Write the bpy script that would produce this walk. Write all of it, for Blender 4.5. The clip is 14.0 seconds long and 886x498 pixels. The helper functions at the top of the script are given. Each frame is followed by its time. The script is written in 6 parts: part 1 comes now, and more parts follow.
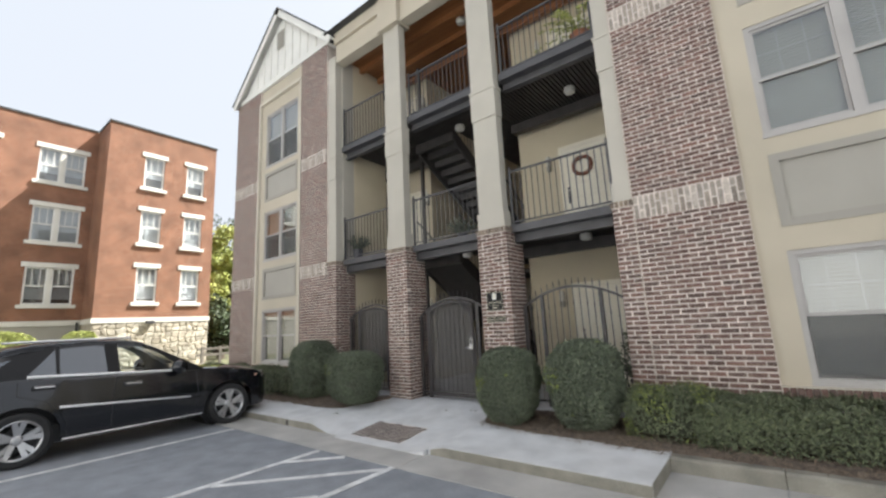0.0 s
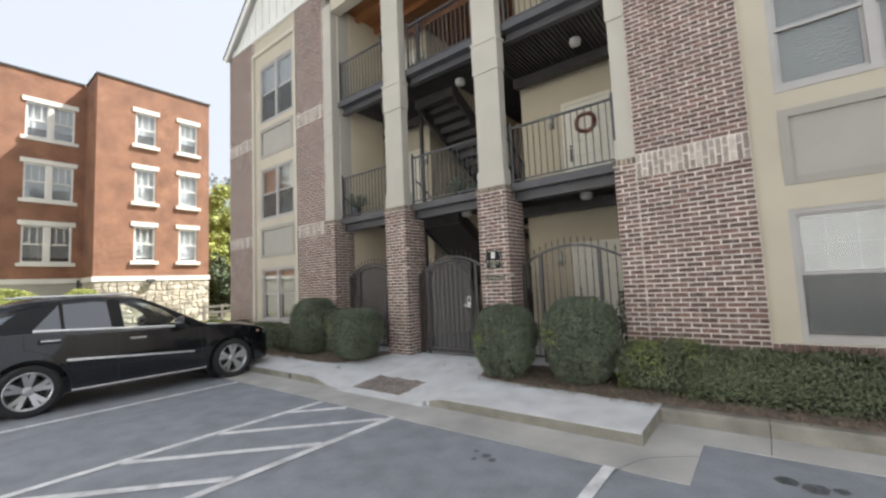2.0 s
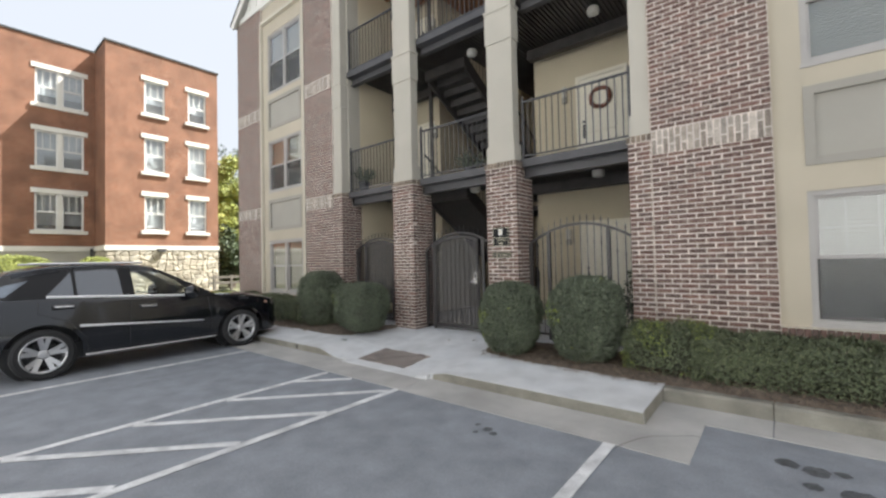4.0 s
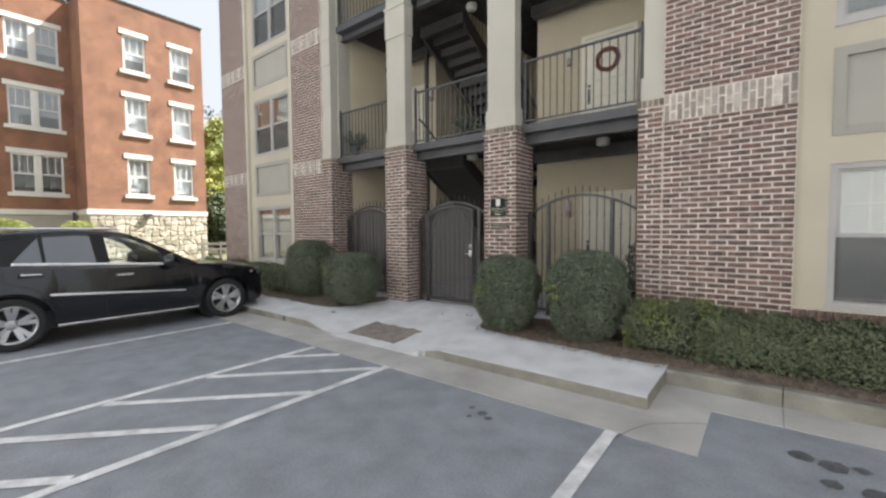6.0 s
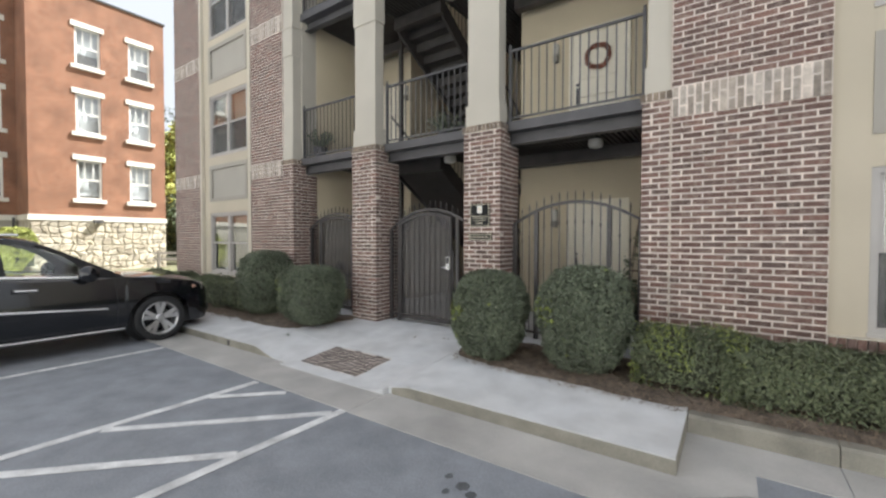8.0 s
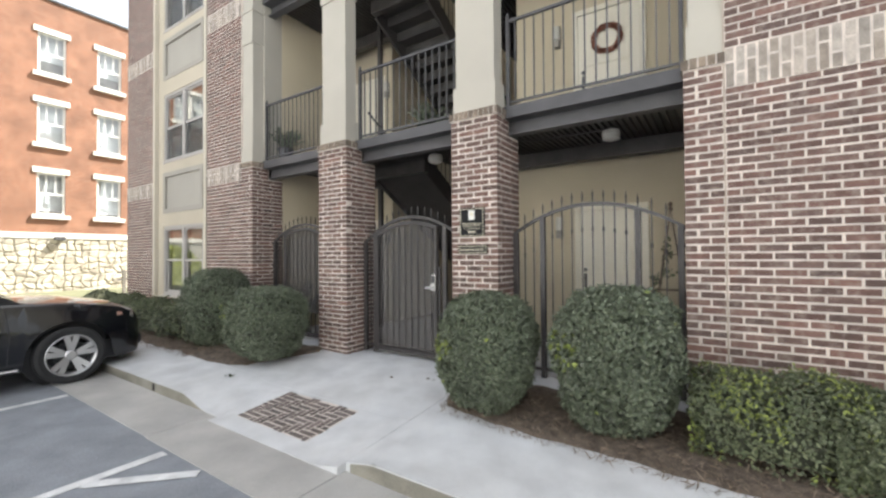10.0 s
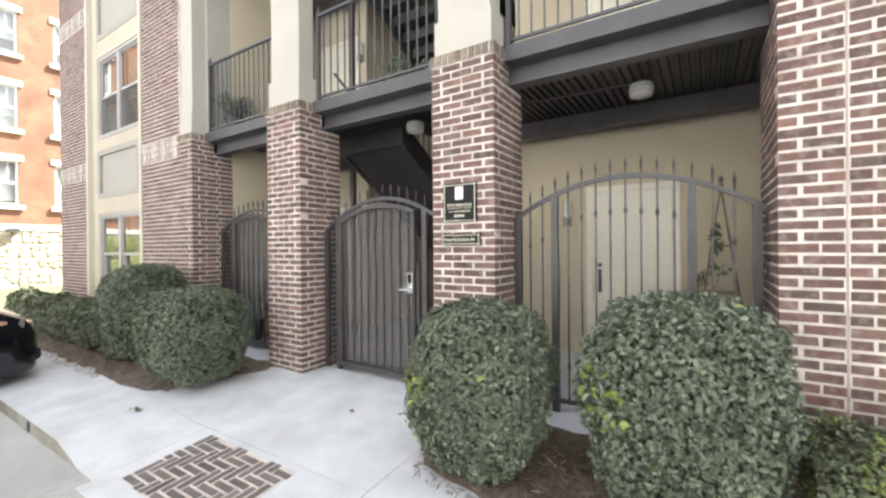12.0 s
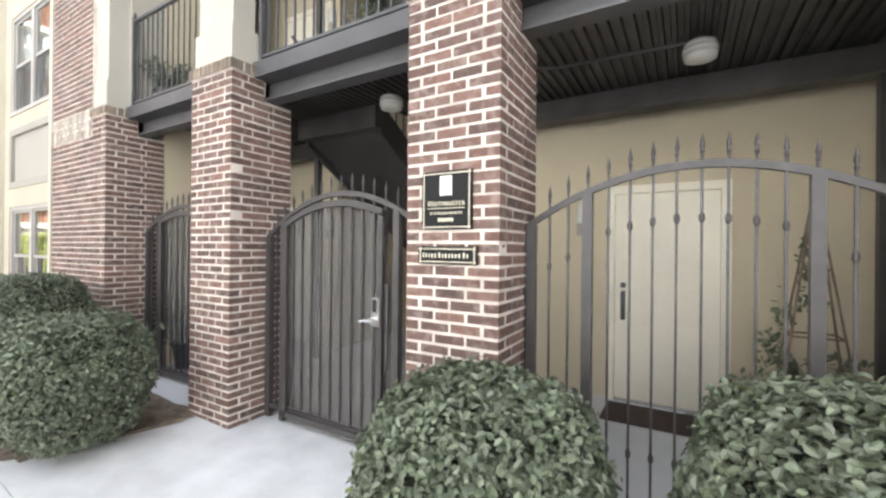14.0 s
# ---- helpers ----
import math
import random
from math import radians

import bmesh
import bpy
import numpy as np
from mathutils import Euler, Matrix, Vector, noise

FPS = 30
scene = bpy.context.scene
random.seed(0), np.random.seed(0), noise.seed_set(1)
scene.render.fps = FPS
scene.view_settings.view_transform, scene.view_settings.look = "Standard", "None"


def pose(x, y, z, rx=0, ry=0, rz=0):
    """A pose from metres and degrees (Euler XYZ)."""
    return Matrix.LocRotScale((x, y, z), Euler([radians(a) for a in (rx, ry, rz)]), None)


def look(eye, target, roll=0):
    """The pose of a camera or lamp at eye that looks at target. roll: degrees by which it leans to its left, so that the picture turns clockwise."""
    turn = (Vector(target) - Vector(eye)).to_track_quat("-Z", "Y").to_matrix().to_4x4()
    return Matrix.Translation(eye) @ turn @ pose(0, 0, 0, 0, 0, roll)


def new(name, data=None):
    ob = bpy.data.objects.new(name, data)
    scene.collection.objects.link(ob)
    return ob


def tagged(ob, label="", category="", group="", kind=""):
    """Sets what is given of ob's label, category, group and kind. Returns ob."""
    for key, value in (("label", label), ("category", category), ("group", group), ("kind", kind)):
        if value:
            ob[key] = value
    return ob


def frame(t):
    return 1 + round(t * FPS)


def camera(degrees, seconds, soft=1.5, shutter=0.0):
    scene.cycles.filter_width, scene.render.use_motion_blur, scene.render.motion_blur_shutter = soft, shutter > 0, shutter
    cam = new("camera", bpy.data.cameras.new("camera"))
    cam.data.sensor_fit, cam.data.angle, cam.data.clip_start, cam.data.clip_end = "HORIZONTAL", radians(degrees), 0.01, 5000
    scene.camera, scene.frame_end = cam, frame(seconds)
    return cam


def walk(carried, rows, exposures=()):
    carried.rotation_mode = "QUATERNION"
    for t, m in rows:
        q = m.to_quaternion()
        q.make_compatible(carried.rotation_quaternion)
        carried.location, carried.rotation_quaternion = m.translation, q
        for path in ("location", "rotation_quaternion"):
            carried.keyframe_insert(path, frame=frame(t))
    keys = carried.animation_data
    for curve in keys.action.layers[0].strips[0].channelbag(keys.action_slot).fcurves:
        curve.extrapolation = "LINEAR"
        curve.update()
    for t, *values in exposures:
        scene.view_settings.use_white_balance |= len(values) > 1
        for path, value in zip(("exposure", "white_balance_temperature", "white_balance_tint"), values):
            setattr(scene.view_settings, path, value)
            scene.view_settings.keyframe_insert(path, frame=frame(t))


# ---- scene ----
cam = camera(94.2, 14.0, soft=2.5)
PATH = [
    (0, (-0.487, 0.962, 1.498), (-1.695, 2.517, 1.852), -2.9),
    (0.5, (-0.492, 0.982, 1.478), (-1.716, 2.536, 1.768), -2.9),
    (1, (-0.493, 0.977, 1.476), (-1.723, 2.536, 1.709), -2.9),
    (1.5, (-0.516, 0.971, 1.472), (-1.74, 2.541, 1.664), -2.9),
    (2, (-0.515, 0.978, 1.456), (-1.739, 2.551, 1.623), -2.6),
    (2.5, (-0.518, 1.006, 1.446), (-1.747, 2.577, 1.589), -2.1),
    (3, (-0.521, 1.006, 1.444), (-1.755, 2.575, 1.565), -1.8),
    (5.5, (-0.66, 1.189, 1.47), (-1.93, 2.733, 1.401), -0.6),
    (6, (-0.764, 1.301, 1.478), (-2.001, 2.869, 1.382), -0.4),
    (6.5, (-0.886, 1.446, 1.473), (-2.092, 3.039, 1.371), -0.1),
    (7, (-1.013, 1.642, 1.48), (-2.2, 3.249, 1.38), 0.0),
    (7.5, (-1.149, 1.841, 1.483), (-2.317, 3.463, 1.404), 0.1),
    (8, (-1.297, 2.063, 1.476), (-2.445, 3.7, 1.43), 0.1),
    (8.5, (-1.452, 2.299, 1.47), (-2.583, 3.948, 1.459), 0.0),
    (8.7, (-1.513, 2.398, 1.466), (-2.638, 4.051, 1.467), 0.0),
    (10.8, (-2.191, 3.571, 1.447), (-3.295, 5.239, 1.482), -0.7),
    (11, (-2.244, 3.663, 1.448), (-3.337, 5.339, 1.472), -0.6),
    (11.5, (-2.399, 3.973, 1.454), (-3.484, 5.654, 1.457), -0.7),
    (12, (-2.56, 4.274, 1.446), (-3.633, 5.961, 1.439), -0.5),
    (12.5, (-2.716, 4.548, 1.482), (-3.771, 6.247, 1.456), -0.3),
    (13, (-2.866, 4.816, 1.509), (-3.908, 6.522, 1.48), -0.1),
    (13.5, (-3.013, 5.076, 1.517), (-4.044, 6.79, 1.508), 0.3),
    (14, (-3.165, 5.326, 1.549), (-4.183, 7.047, 1.552), 0.6),
]
walk(cam, [(t, look(eye, target, roll)) for t, eye, target, roll in PATH],
     exposures=[(0, 2.1, 6250, 10), (3, 2.1, 6250, 10), (8, 2.2, 6300, 10), (11, 2.86, 6300, 10), (14, 3.4, 6300, 10)])

# ---- light ----
world = bpy.data.worlds.new("sky_world")
scene.world = world
world.use_nodes = True
wn = world.node_tree.nodes
sky = wn.new("ShaderNodeTexSky")
sky.sky_type, sky.sun_disc = "NISHITA", False
SUN = Vector((0.62, 1.0, 1.55)).normalized()
sky.sun_elevation = math.asin(SUN.z)
sky.sun_rotation = math.atan2(SUN.x, SUN.y)
sky.air_density, sky.dust_density, sky.ozone_density = 1.0, 8.0, 1.0
haze = wn.new("ShaderNodeMix")   # thin white haze over the clear sky
haze.data_type = "RGBA"
haze.inputs["Factor"].default_value = 0.88
haze.inputs["B"].default_value = (2.10, 2.15, 2.19, 1)
world.node_tree.links.new(sky.outputs[0], haze.inputs["A"])
world.node_tree.links.new(haze.outputs["Result"], wn["Background"].inputs[0])
wn["Background"].inputs[1].default_value = 0.10
sun = new("sun", bpy.data.lights.new("sun", "SUN"))
sun.data.energy, sun.data.angle, sun.data.color = 3.4, radians(0.53), (1.0, 0.97, 0.91)
sun.matrix_world = look((0, 0, 30), Vector((0, 0, 30)) - SUN)


# ---- materials ----
def mat(name, col, rough=0.7, var=0.15, scale=6.0, fine=90.0, bump=0.15, metal=0.0, tint=None, spec=0.5, rnd=0.0, island=0.0, stretch=(1, 1, 1), coat=0.0, smear=None):
    """Painted or mineral surface: broad stains, fine grain and relief at world size."""
    m = bpy.data.materials.new(name)
    m.use_nodes = True
    n, l = m.node_tree.nodes, m.node_tree.links
    b = n["Principled BSDF"]
    b.inputs["Roughness"].default_value, b.inputs["Metallic"].default_value = rough, metal
    b.inputs["Specular IOR Level"].default_value = spec
    b.inputs["Coat Weight"].default_value = coat
    b.inputs["Coat Roughness"].default_value = 0.06
    geo = n.new("ShaderNodeNewGeometry")
    mp = n.new("ShaderNodeMapping")
    mp.inputs["Scale"].default_value = stretch
    l.new(geo.outputs["Position"], mp.inputs["Vector"])
    broad, grain = n.new("ShaderNodeTexNoise"), n.new("ShaderNodeTexNoise")
    for t, s, d in ((broad, scale, 5.0), (grain, fine, 3.0)):
        t.inputs["Scale"].default_value, t.inputs["Detail"].default_value = s, d
        l.new(mp.outputs[0], t.inputs["Vector"])
    ramp = n.new("ShaderNodeMapRange")
    ramp.inputs["From Min"].default_value, ramp.inputs["From Max"].default_value = 0.3, 0.7
    ramp.inputs["To Min"].default_value, ramp.inputs["To Max"].default_value = 1 - var, 1 + var
    l.new(broad.outputs["Fac"], ramp.inputs["Value"])
    r2 = n.new("ShaderNodeMapRange")
    r2.inputs["From Min"].default_value, r2.inputs["From Max"].default_value = 0.3, 0.7
    r2.inputs["To Min"].default_value, r2.inputs["To Max"].default_value = 1 - var * 0.6, 1 + var * 0.6
    l.new(grain.outputs["Fac"], r2.inputs["Value"])
    mul = n.new("ShaderNodeMath")
    mul.operation = "MULTIPLY"
    l.new(ramp.outputs[0], mul.inputs[0])
    l.new(r2.outputs[0], mul.inputs[1])
    value = mul.outputs[0]
    hue = n.new("ShaderNodeMix")
    hue.data_type = "RGBA"
    hue.inputs["A"].default_value = (*col, 1)
    hue.inputs["B"].default_value = (*(tint or [c * 0.8 for c in col]), 1)
    if rnd or island:
        src = n.new("ShaderNodeObjectInfo").outputs["Random"] if rnd else geo.outputs["Random Per Island"]
        l.new(src, hue.inputs["Factor"])
        w = n.new("ShaderNodeTexWhiteNoise")
        w.noise_dimensions = "1D"
        l.new(src, w.inputs["W"])
        r3 = n.new("ShaderNodeMapRange")
        r3.inputs["To Min"].default_value, r3.inputs["To Max"].default_value = 1 - (rnd or island), 1 + (rnd or island)
        l.new(w.outputs["Value"], r3.inputs["Value"])
        m2 = n.new("ShaderNodeMath")
        m2.operation = "MULTIPLY"
        l.new(value, m2.inputs[0])
        l.new(r3.outputs[0], m2.inputs[1])
        value = m2.outputs[0]
    else:
        second = n.new("ShaderNodeTexNoise")
        second.inputs["Scale"].default_value = scale * 0.37
        l.new(mp.outputs[0], second.inputs["Vector"])
        l.new(second.outputs["Fac"], hue.inputs["Factor"])
    out = n.new("ShaderNodeVectorMath")
    out.operation = "SCALE"
    l.new(hue.outputs["Result"], out.inputs[0])
    l.new(value, out.inputs["Scale"])
    colour = out.outputs[0]
    if smear:   # thin pale film left by the mortar, in patches
        patch, cut, film = n.new("ShaderNodeTexNoise"), n.new("ShaderNodeMapRange"), n.new("ShaderNodeMix")
        patch.inputs["Scale"].default_value, patch.inputs["Detail"].default_value = 17.0, 6.0
        l.new(mp.outputs[0], patch.inputs["Vector"])
        cut.inputs["From Min"].default_value, cut.inputs["From Max"].default_value = 0.5, 0.75
        cut.inputs["To Max"].default_value = 0.55
        l.new(patch.outputs["Fac"], cut.inputs["Value"])
        film.data_type = "RGBA"
        film.inputs["B"].default_value = (*smear, 1)
        l.new(cut.outputs[0], film.inputs["Factor"])
        l.new(colour, film.inputs["A"])
        colour = film.outputs["Result"]
    l.new(colour, b.inputs["Base Color"])
    if bump:
        bp = n.new("ShaderNodeBump")
        bp.inputs["Strength"].default_value, bp.inputs["Distance"].default_value = bump, 0.01
        l.new(grain.outputs["Fac"], bp.inputs["Height"])
        l.new(bp.outputs[0], b.inputs["Normal"])
    return m


def glass_mat(name, col=(1, 1, 1), rough=0.0, ior=1.45):
    m = bpy.data.materials.new(name)
    m.use_nodes = True
    b = m.node_tree.nodes["Principled BSDF"]
    b.inputs["Base Color"].default_value = (*col, 1)
    b.inputs["Roughness"].default_value = rough
    b.inputs["Transmission Weight"].default_value = 1.0
    b.inputs["IOR"].default_value = ior
    return m


def brick_texture_mat(name, c1, c2, mortar):
    """Brickwork too far off to tell the single bricks apart."""
    m = bpy.data.materials.new(name)
    m.use_nodes = True
    n, l = m.node_tree.nodes, m.node_tree.links
    b = n["Principled BSDF"]
    b.inputs["Roughness"].default_value = 0.85
    geo = n.new("ShaderNodeNewGeometry")
    sep, com, add = n.new("ShaderNodeSeparateXYZ"), n.new("ShaderNodeCombineXYZ"), n.new("ShaderNodeMath")
    l.new(geo.outputs["Position"], sep.inputs[0])
    l.new(sep.outputs["X"], add.inputs[0])
    l.new(sep.outputs["Y"], add.inputs[1])
    l.new(add.outputs[0], com.inputs["X"])
    l.new(sep.outputs["Z"], com.inputs["Y"])
    t = n.new("ShaderNodeTexBrick")
    t.inputs["Color1"].default_value, t.inputs["Color2"].default_value, t.inputs["Mortar"].default_value = (*c1, 1), (*c2, 1), (*mortar, 1)
    t.inputs["Scale"].default_value = 1.0
    t.inputs["Brick Width"].default_value, t.inputs["Row Height"].default_value, t.inputs["Mortar Size"].default_value = 0.21, 0.07, 0.009
    t.inputs["Bias"].default_value = 0.1
    l.new(com.outputs[0], t.inputs["Vector"])
    stain = n.new("ShaderNodeTexNoise")
    stain.inputs["Scale"].default_value, stain.inputs["Detail"].default_value = 0.9, 6.0
    l.new(geo.outputs["Position"], stain.inputs["Vector"])
    r = n.new("ShaderNodeMapRange")
    r.inputs["From Min"].default_value, r.inputs["From Max"].default_value = 0.3, 0.7
    r.inputs["To Min"].default_value, r.inputs["To Max"].default_value = 0.72, 1.22
    l.new(stain.outputs["Fac"], r.inputs["Value"])
    v = n.new("ShaderNodeVectorMath")
    v.operation = "SCALE"
    l.new(t.outputs["Color"], v.inputs[0])
    l.new(r.outputs[0], v.inputs["Scale"])
    l.new(v.outputs[0], b.inputs["Base Color"])
    return m


BRICK_A, BRICK_B = (0.117, 0.078, 0.065), (0.168, 0.093, 0.074)
m_brick = mat("dark_brown_brick", BRICK_A, 0.85, 0.22, 9, 120, 0.4, tint=BRICK_B, rnd=0.28, smear=(0.36, 0.29, 0.25))
m_brick_far = mat("dark_brown_brick_joined", BRICK_A, 0.85, 0.22, 9, 120, 0.4, tint=BRICK_B, island=0.28, smear=(0.36, 0.29, 0.25))
m_band = mat("pale_smeared_brick", (0.27, 0.225, 0.185), 0.9, 0.25, 12, 90, 0.4, tint=(0.42, 0.37, 0.32), island=0.3)
m_mortar = mat("cream_mortar", (0.70, 0.62, 0.55), 0.95, 0.24, 6, 160, 0.5)
m_stucco = mat("cream_stucco", (0.53, 0.47, 0.365), 0.9, 0.05, 1.2, 220, 0.25)
m_trim = mat("pale_grey_stucco", (0.50, 0.465, 0.395), 0.85, 0.05, 1.5, 200, 0.2)
m_panel = mat("taupe_panel_paint", (0.40, 0.375, 0.325), 0.8, 0.04, 1.5, 160, 0.12)
m_panel_frame = mat("taupe_frame_paint", (0.36, 0.335, 0.29), 0.75, 0.04, 1.5, 160, 0.12)
m_sash = mat("greige_window_paint", (0.43, 0.405, 0.38), 0.55, 0.04, 3, 90, 0.05)
m_white = mat("white_paint", (0.78, 0.76, 0.70), 0.6, 0.05, 2, 80, 0.08)
m_wall_in = mat("tan_breezeway_stucco", (0.66, 0.575, 0.415), 0.9, 0.05, 1.0, 200, 0.2)
m_iron = mat("dark_brown_iron", (0.055, 0.049, 0.048), 0.45, 0.2, 8, 150, 0.1, spec=0.5)
m_steel = mat("charcoal_painted_steel", (0.078, 0.075, 0.078), 0.5, 0.2, 3, 120, 0.1)
m_deck = mat("dark_corrugated_deck", (0.072, 0.065, 0.06), 0.5, 0.25, 4, 90, 0.1)
m_chrome = mat("brushed_chrome", (0.75, 0.74, 0.72), 0.22, 0.05, 8, 100, 0.03, metal=1.0)
m_asphalt = mat("blue_grey_asphalt", (0.255, 0.270, 0.295), 0.85, 0.15, 3.6, 65, 0.6, tint=(0.222, 0.235, 0.258))
m_concrete = mat("pale_concrete", (0.62, 0.632, 0.648), 0.9, 0.12, 3.2, 170, 0.3, tint=(0.56, 0.555, 0.545))
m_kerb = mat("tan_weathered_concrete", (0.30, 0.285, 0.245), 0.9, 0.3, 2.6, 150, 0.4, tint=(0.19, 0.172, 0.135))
m_gutter = mat("buff_gutter_concrete", (0.46, 0.45, 0.43), 0.9, 0.2, 1.6, 150, 0.35, tint=(0.37, 0.355, 0.33))
m_line = mat("worn_white_line_paint", (0.72, 0.72, 0.72), 0.8, 0.28, 6, 160, 0.35)
m_oil = mat("oil_stain", (0.10, 0.105, 0.112), 0.6, 0.35, 14, 90, 0.2)
m_crack = mat("crack_dirt", (0.14, 0.125, 0.105), 0.95, 0.2, 9, 90, 0.2)
m_mulch = mat("pine_straw_mulch", (0.108, 0.085, 0.066), 0.95, 0.45, 14, 70, 1.0, tint=(0.155, 0.118, 0.088))
m_straw = mat("pine_straw_needles", (0.135, 0.098, 0.068), 0.9, 0.3, 5, 60, 0.1, tint=(0.215, 0.165, 0.12), island=0.4)
m_leaf = mat("dark_holly_leaf", (0.088, 0.108, 0.066), 0.36, 0.2, 3, 40, 0.05, tint=(0.14, 0.16, 0.105), island=0.38)
m_leaf_new = mat("yellow_green_leaf", (0.165, 0.20, 0.044), 0.5, 0.2, 3, 40, 0.05, tint=(0.195, 0.225, 0.05), island=0.35)
m_hedge = mat("hedge_leaf", (0.088, 0.108, 0.055), 0.45, 0.2, 2, 40, 0.05, tint=(0.13, 0.145, 0.076), island=0.36)
# Solid cores inside the foliage; the shade among the twigs is their colour.
m_twig = mat("twig_shade", (0.055, 0.06, 0.038), 0.95, 0.3, 6, 60, 0.3)
m_bark = mat("grey_brown_bark", (0.13, 0.10, 0.075), 0.95, 0.3, 3, 40, 0.8)
# Back-lit glow and shade of the crowns are put into these leaf colours.
m_tree = mat("sun_brightened_leaf", (0.26, 0.30, 0.07), 0.6, 0.2, 0.5, 8, 0.0, tint=(0.38, 0.39, 0.11), island=0.4)
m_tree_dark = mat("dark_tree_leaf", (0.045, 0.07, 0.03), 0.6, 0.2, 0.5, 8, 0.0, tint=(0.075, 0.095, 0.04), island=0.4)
m_grass = mat("dry_grass_ground", (0.12, 0.12, 0.06), 0.95, 0.3, 0.6, 20, 0.3)
m_red = brick_texture_mat("orange_red_brick", (0.238, 0.097, 0.050), (0.183, 0.074, 0.038), (0.29, 0.18, 0.12))
m_stone = mat("tan_fieldstone", (0.48, 0.435, 0.35), 0.9, 0.3, 2.5, 30, 0.8, tint=(0.38, 0.33, 0.25), rnd=0.22)
m_stone_joint = mat("stone_joint", (0.47, 0.42, 0.335), 0.95, 0.2, 3, 40, 0.4)
m_cream_trim = mat("cream_lintel_paint", (0.72, 0.69, 0.61), 0.7, 0.06, 1.5, 40, 0.1)
m_roof = mat("charcoal_roof_shingle", (0.06, 0.058, 0.055), 0.9, 0.25, 3, 60, 0.5)
m_wood = mat("warm_stained_wood", (0.30, 0.125, 0.045), 0.5, 0.25, 3, 40, 0.1, tint=(0.22, 0.085, 0.03), stretch=(0.2, 3, 1))
m_door = mat("cream_door_paint", (0.94, 0.88, 0.74), 0.6, 0.03, 2, 80, 0.05)
m_lamp = mat("milky_lamp_glass", (0.70, 0.68, 0.61), 0.35, 0.04, 4, 80, 0.02)
m_black = mat("black_plaque", (0.009, 0.009, 0.009), 0.5, 0.15, 8, 80, 0.05, spec=0.2)
m_brass = mat("pale_brass_lettering", (0.74, 0.68, 0.52), 0.5, 0.15, 9, 90, 0.05)
m_rust = mat("rusty_trellis_iron", (0.17, 0.12, 0.09), 0.8, 0.25, 9, 90, 0.2)
m_mat_rug = mat("brown_doormat", (0.075, 0.052, 0.042), 0.95, 0.2, 14, 200, 0.6)
m_blind = mat("pale_window_blind", (0.38, 0.36, 0.31), 0.8, 0.05, 3, 60, 0.05)
# Darkness of the unlit rooms is put into this colour.
m_room = mat("unlit_room_colour", (0.16, 0.15, 0.13), 0.9, 0.1, 1, 30, 0.0)
m_vine = mat("vine_wreath_twig", (0.27, 0.105, 0.065), 0.9, 0.3, 9, 60, 0.4)
m_pot = mat("dark_glazed_pot", (0.035, 0.037, 0.045), 0.35, 0.2, 5, 60, 0.05)
m_terra = mat("terracotta", (0.36, 0.15, 0.08), 0.8, 0.15, 5, 60, 0.2)
m_car = mat("black_car_paint", (0.007, 0.008, 0.011), 0.12, 0.05, 3, 90, 0.0, spec=0.35, coat=0.75)
# Chrome mouldings: the sky's sheen is put into a pale, half-metal base.
m_bright = mat("sky_bright_moulding", (0.86, 0.86, 0.87), 0.3, 0.03, 6, 90, 0.0, metal=0.5)
m_curtain = mat("blue_white_curtain", (0.60, 0.62, 0.63), 0.9, 0.08, 2, 30, 0.1)
# Sealed grey floor, lightened to make up for weak light under the decks.
m_floor_in = mat("lightened_sealed_floor", (0.70, 0.71, 0.74), 0.35, 0.1, 1.2, 120, 0.08)
m_plastic = mat("black_plastic", (0.018, 0.018, 0.019), 0.5, 0.1, 6, 120, 0.1)
m_tyre = mat("tyre_rubber", (0.022, 0.022, 0.023), 0.85, 0.15, 9, 120, 0.2)
m_rim = mat("silver_alloy", (0.62, 0.62, 0.63), 0.3, 0.06, 6, 90, 0.02, metal=0.85)
m_seat = mat("beige_car_leather", (0.42, 0.37, 0.30), 0.6, 0.1, 5, 90, 0.1)
m_amber = mat("amber_lens", (0.55, 0.33, 0.24), 0.2, 0.08, 8, 60, 0.0)
m_lens = mat("clear_headlamp_lens", (0.55, 0.52, 0.48), 0.12, 0.1, 8, 60, 0.0, metal=0.5)
m_cap = mat("weathered_buff_cap_brick", (0.15, 0.12, 0.095), 0.9, 0.25, 10, 110, 0.4, tint=(0.23, 0.18, 0.135), island=0.3)
m_joint = mat("tan_joint_filler", (0.46, 0.39, 0.32), 0.9, 0.2, 4, 120, 0.3)
m_cream = mat("cream_trim_paint", (0.60, 0.55, 0.45), 0.75, 0.06, 1.5, 120, 0.1)
m_satin = mat("satin_black_moulding", (0.010, 0.010, 0.011), 0.38, 0.05, 4, 90, 0.0, spec=0.3)
m_stair = mat("black_painted_stair_steel", (0.06, 0.055, 0.052), 0.55, 0.2, 4, 90, 0.1)
# Weathered wood, darkened for the shade that lies on the fence.
m_fence = mat("shaded_weathered_wood", (0.17, 0.15, 0.125), 0.9, 0.2, 3, 40, 0.3)
def screen_mat(name, col, cover):
    """Fine woven or perforated sheet: covers part of what lies behind it."""
    m = mat(name, col, 0.7, 0.08, 3, 300, 0.0)
    n, l = m.node_tree.nodes, m.node_tree.links
    mix, clear = n.new("ShaderNodeMixShader"), n.new("ShaderNodeBsdfTransparent")
    mix.inputs[0].default_value = cover
    l.new(clear.outputs[0], mix.inputs[1])
    l.new(n["Principled BSDF"].outputs[0], mix.inputs[2])
    l.new(mix.outputs[0], n["Material Output"].inputs["Surface"])
    return m


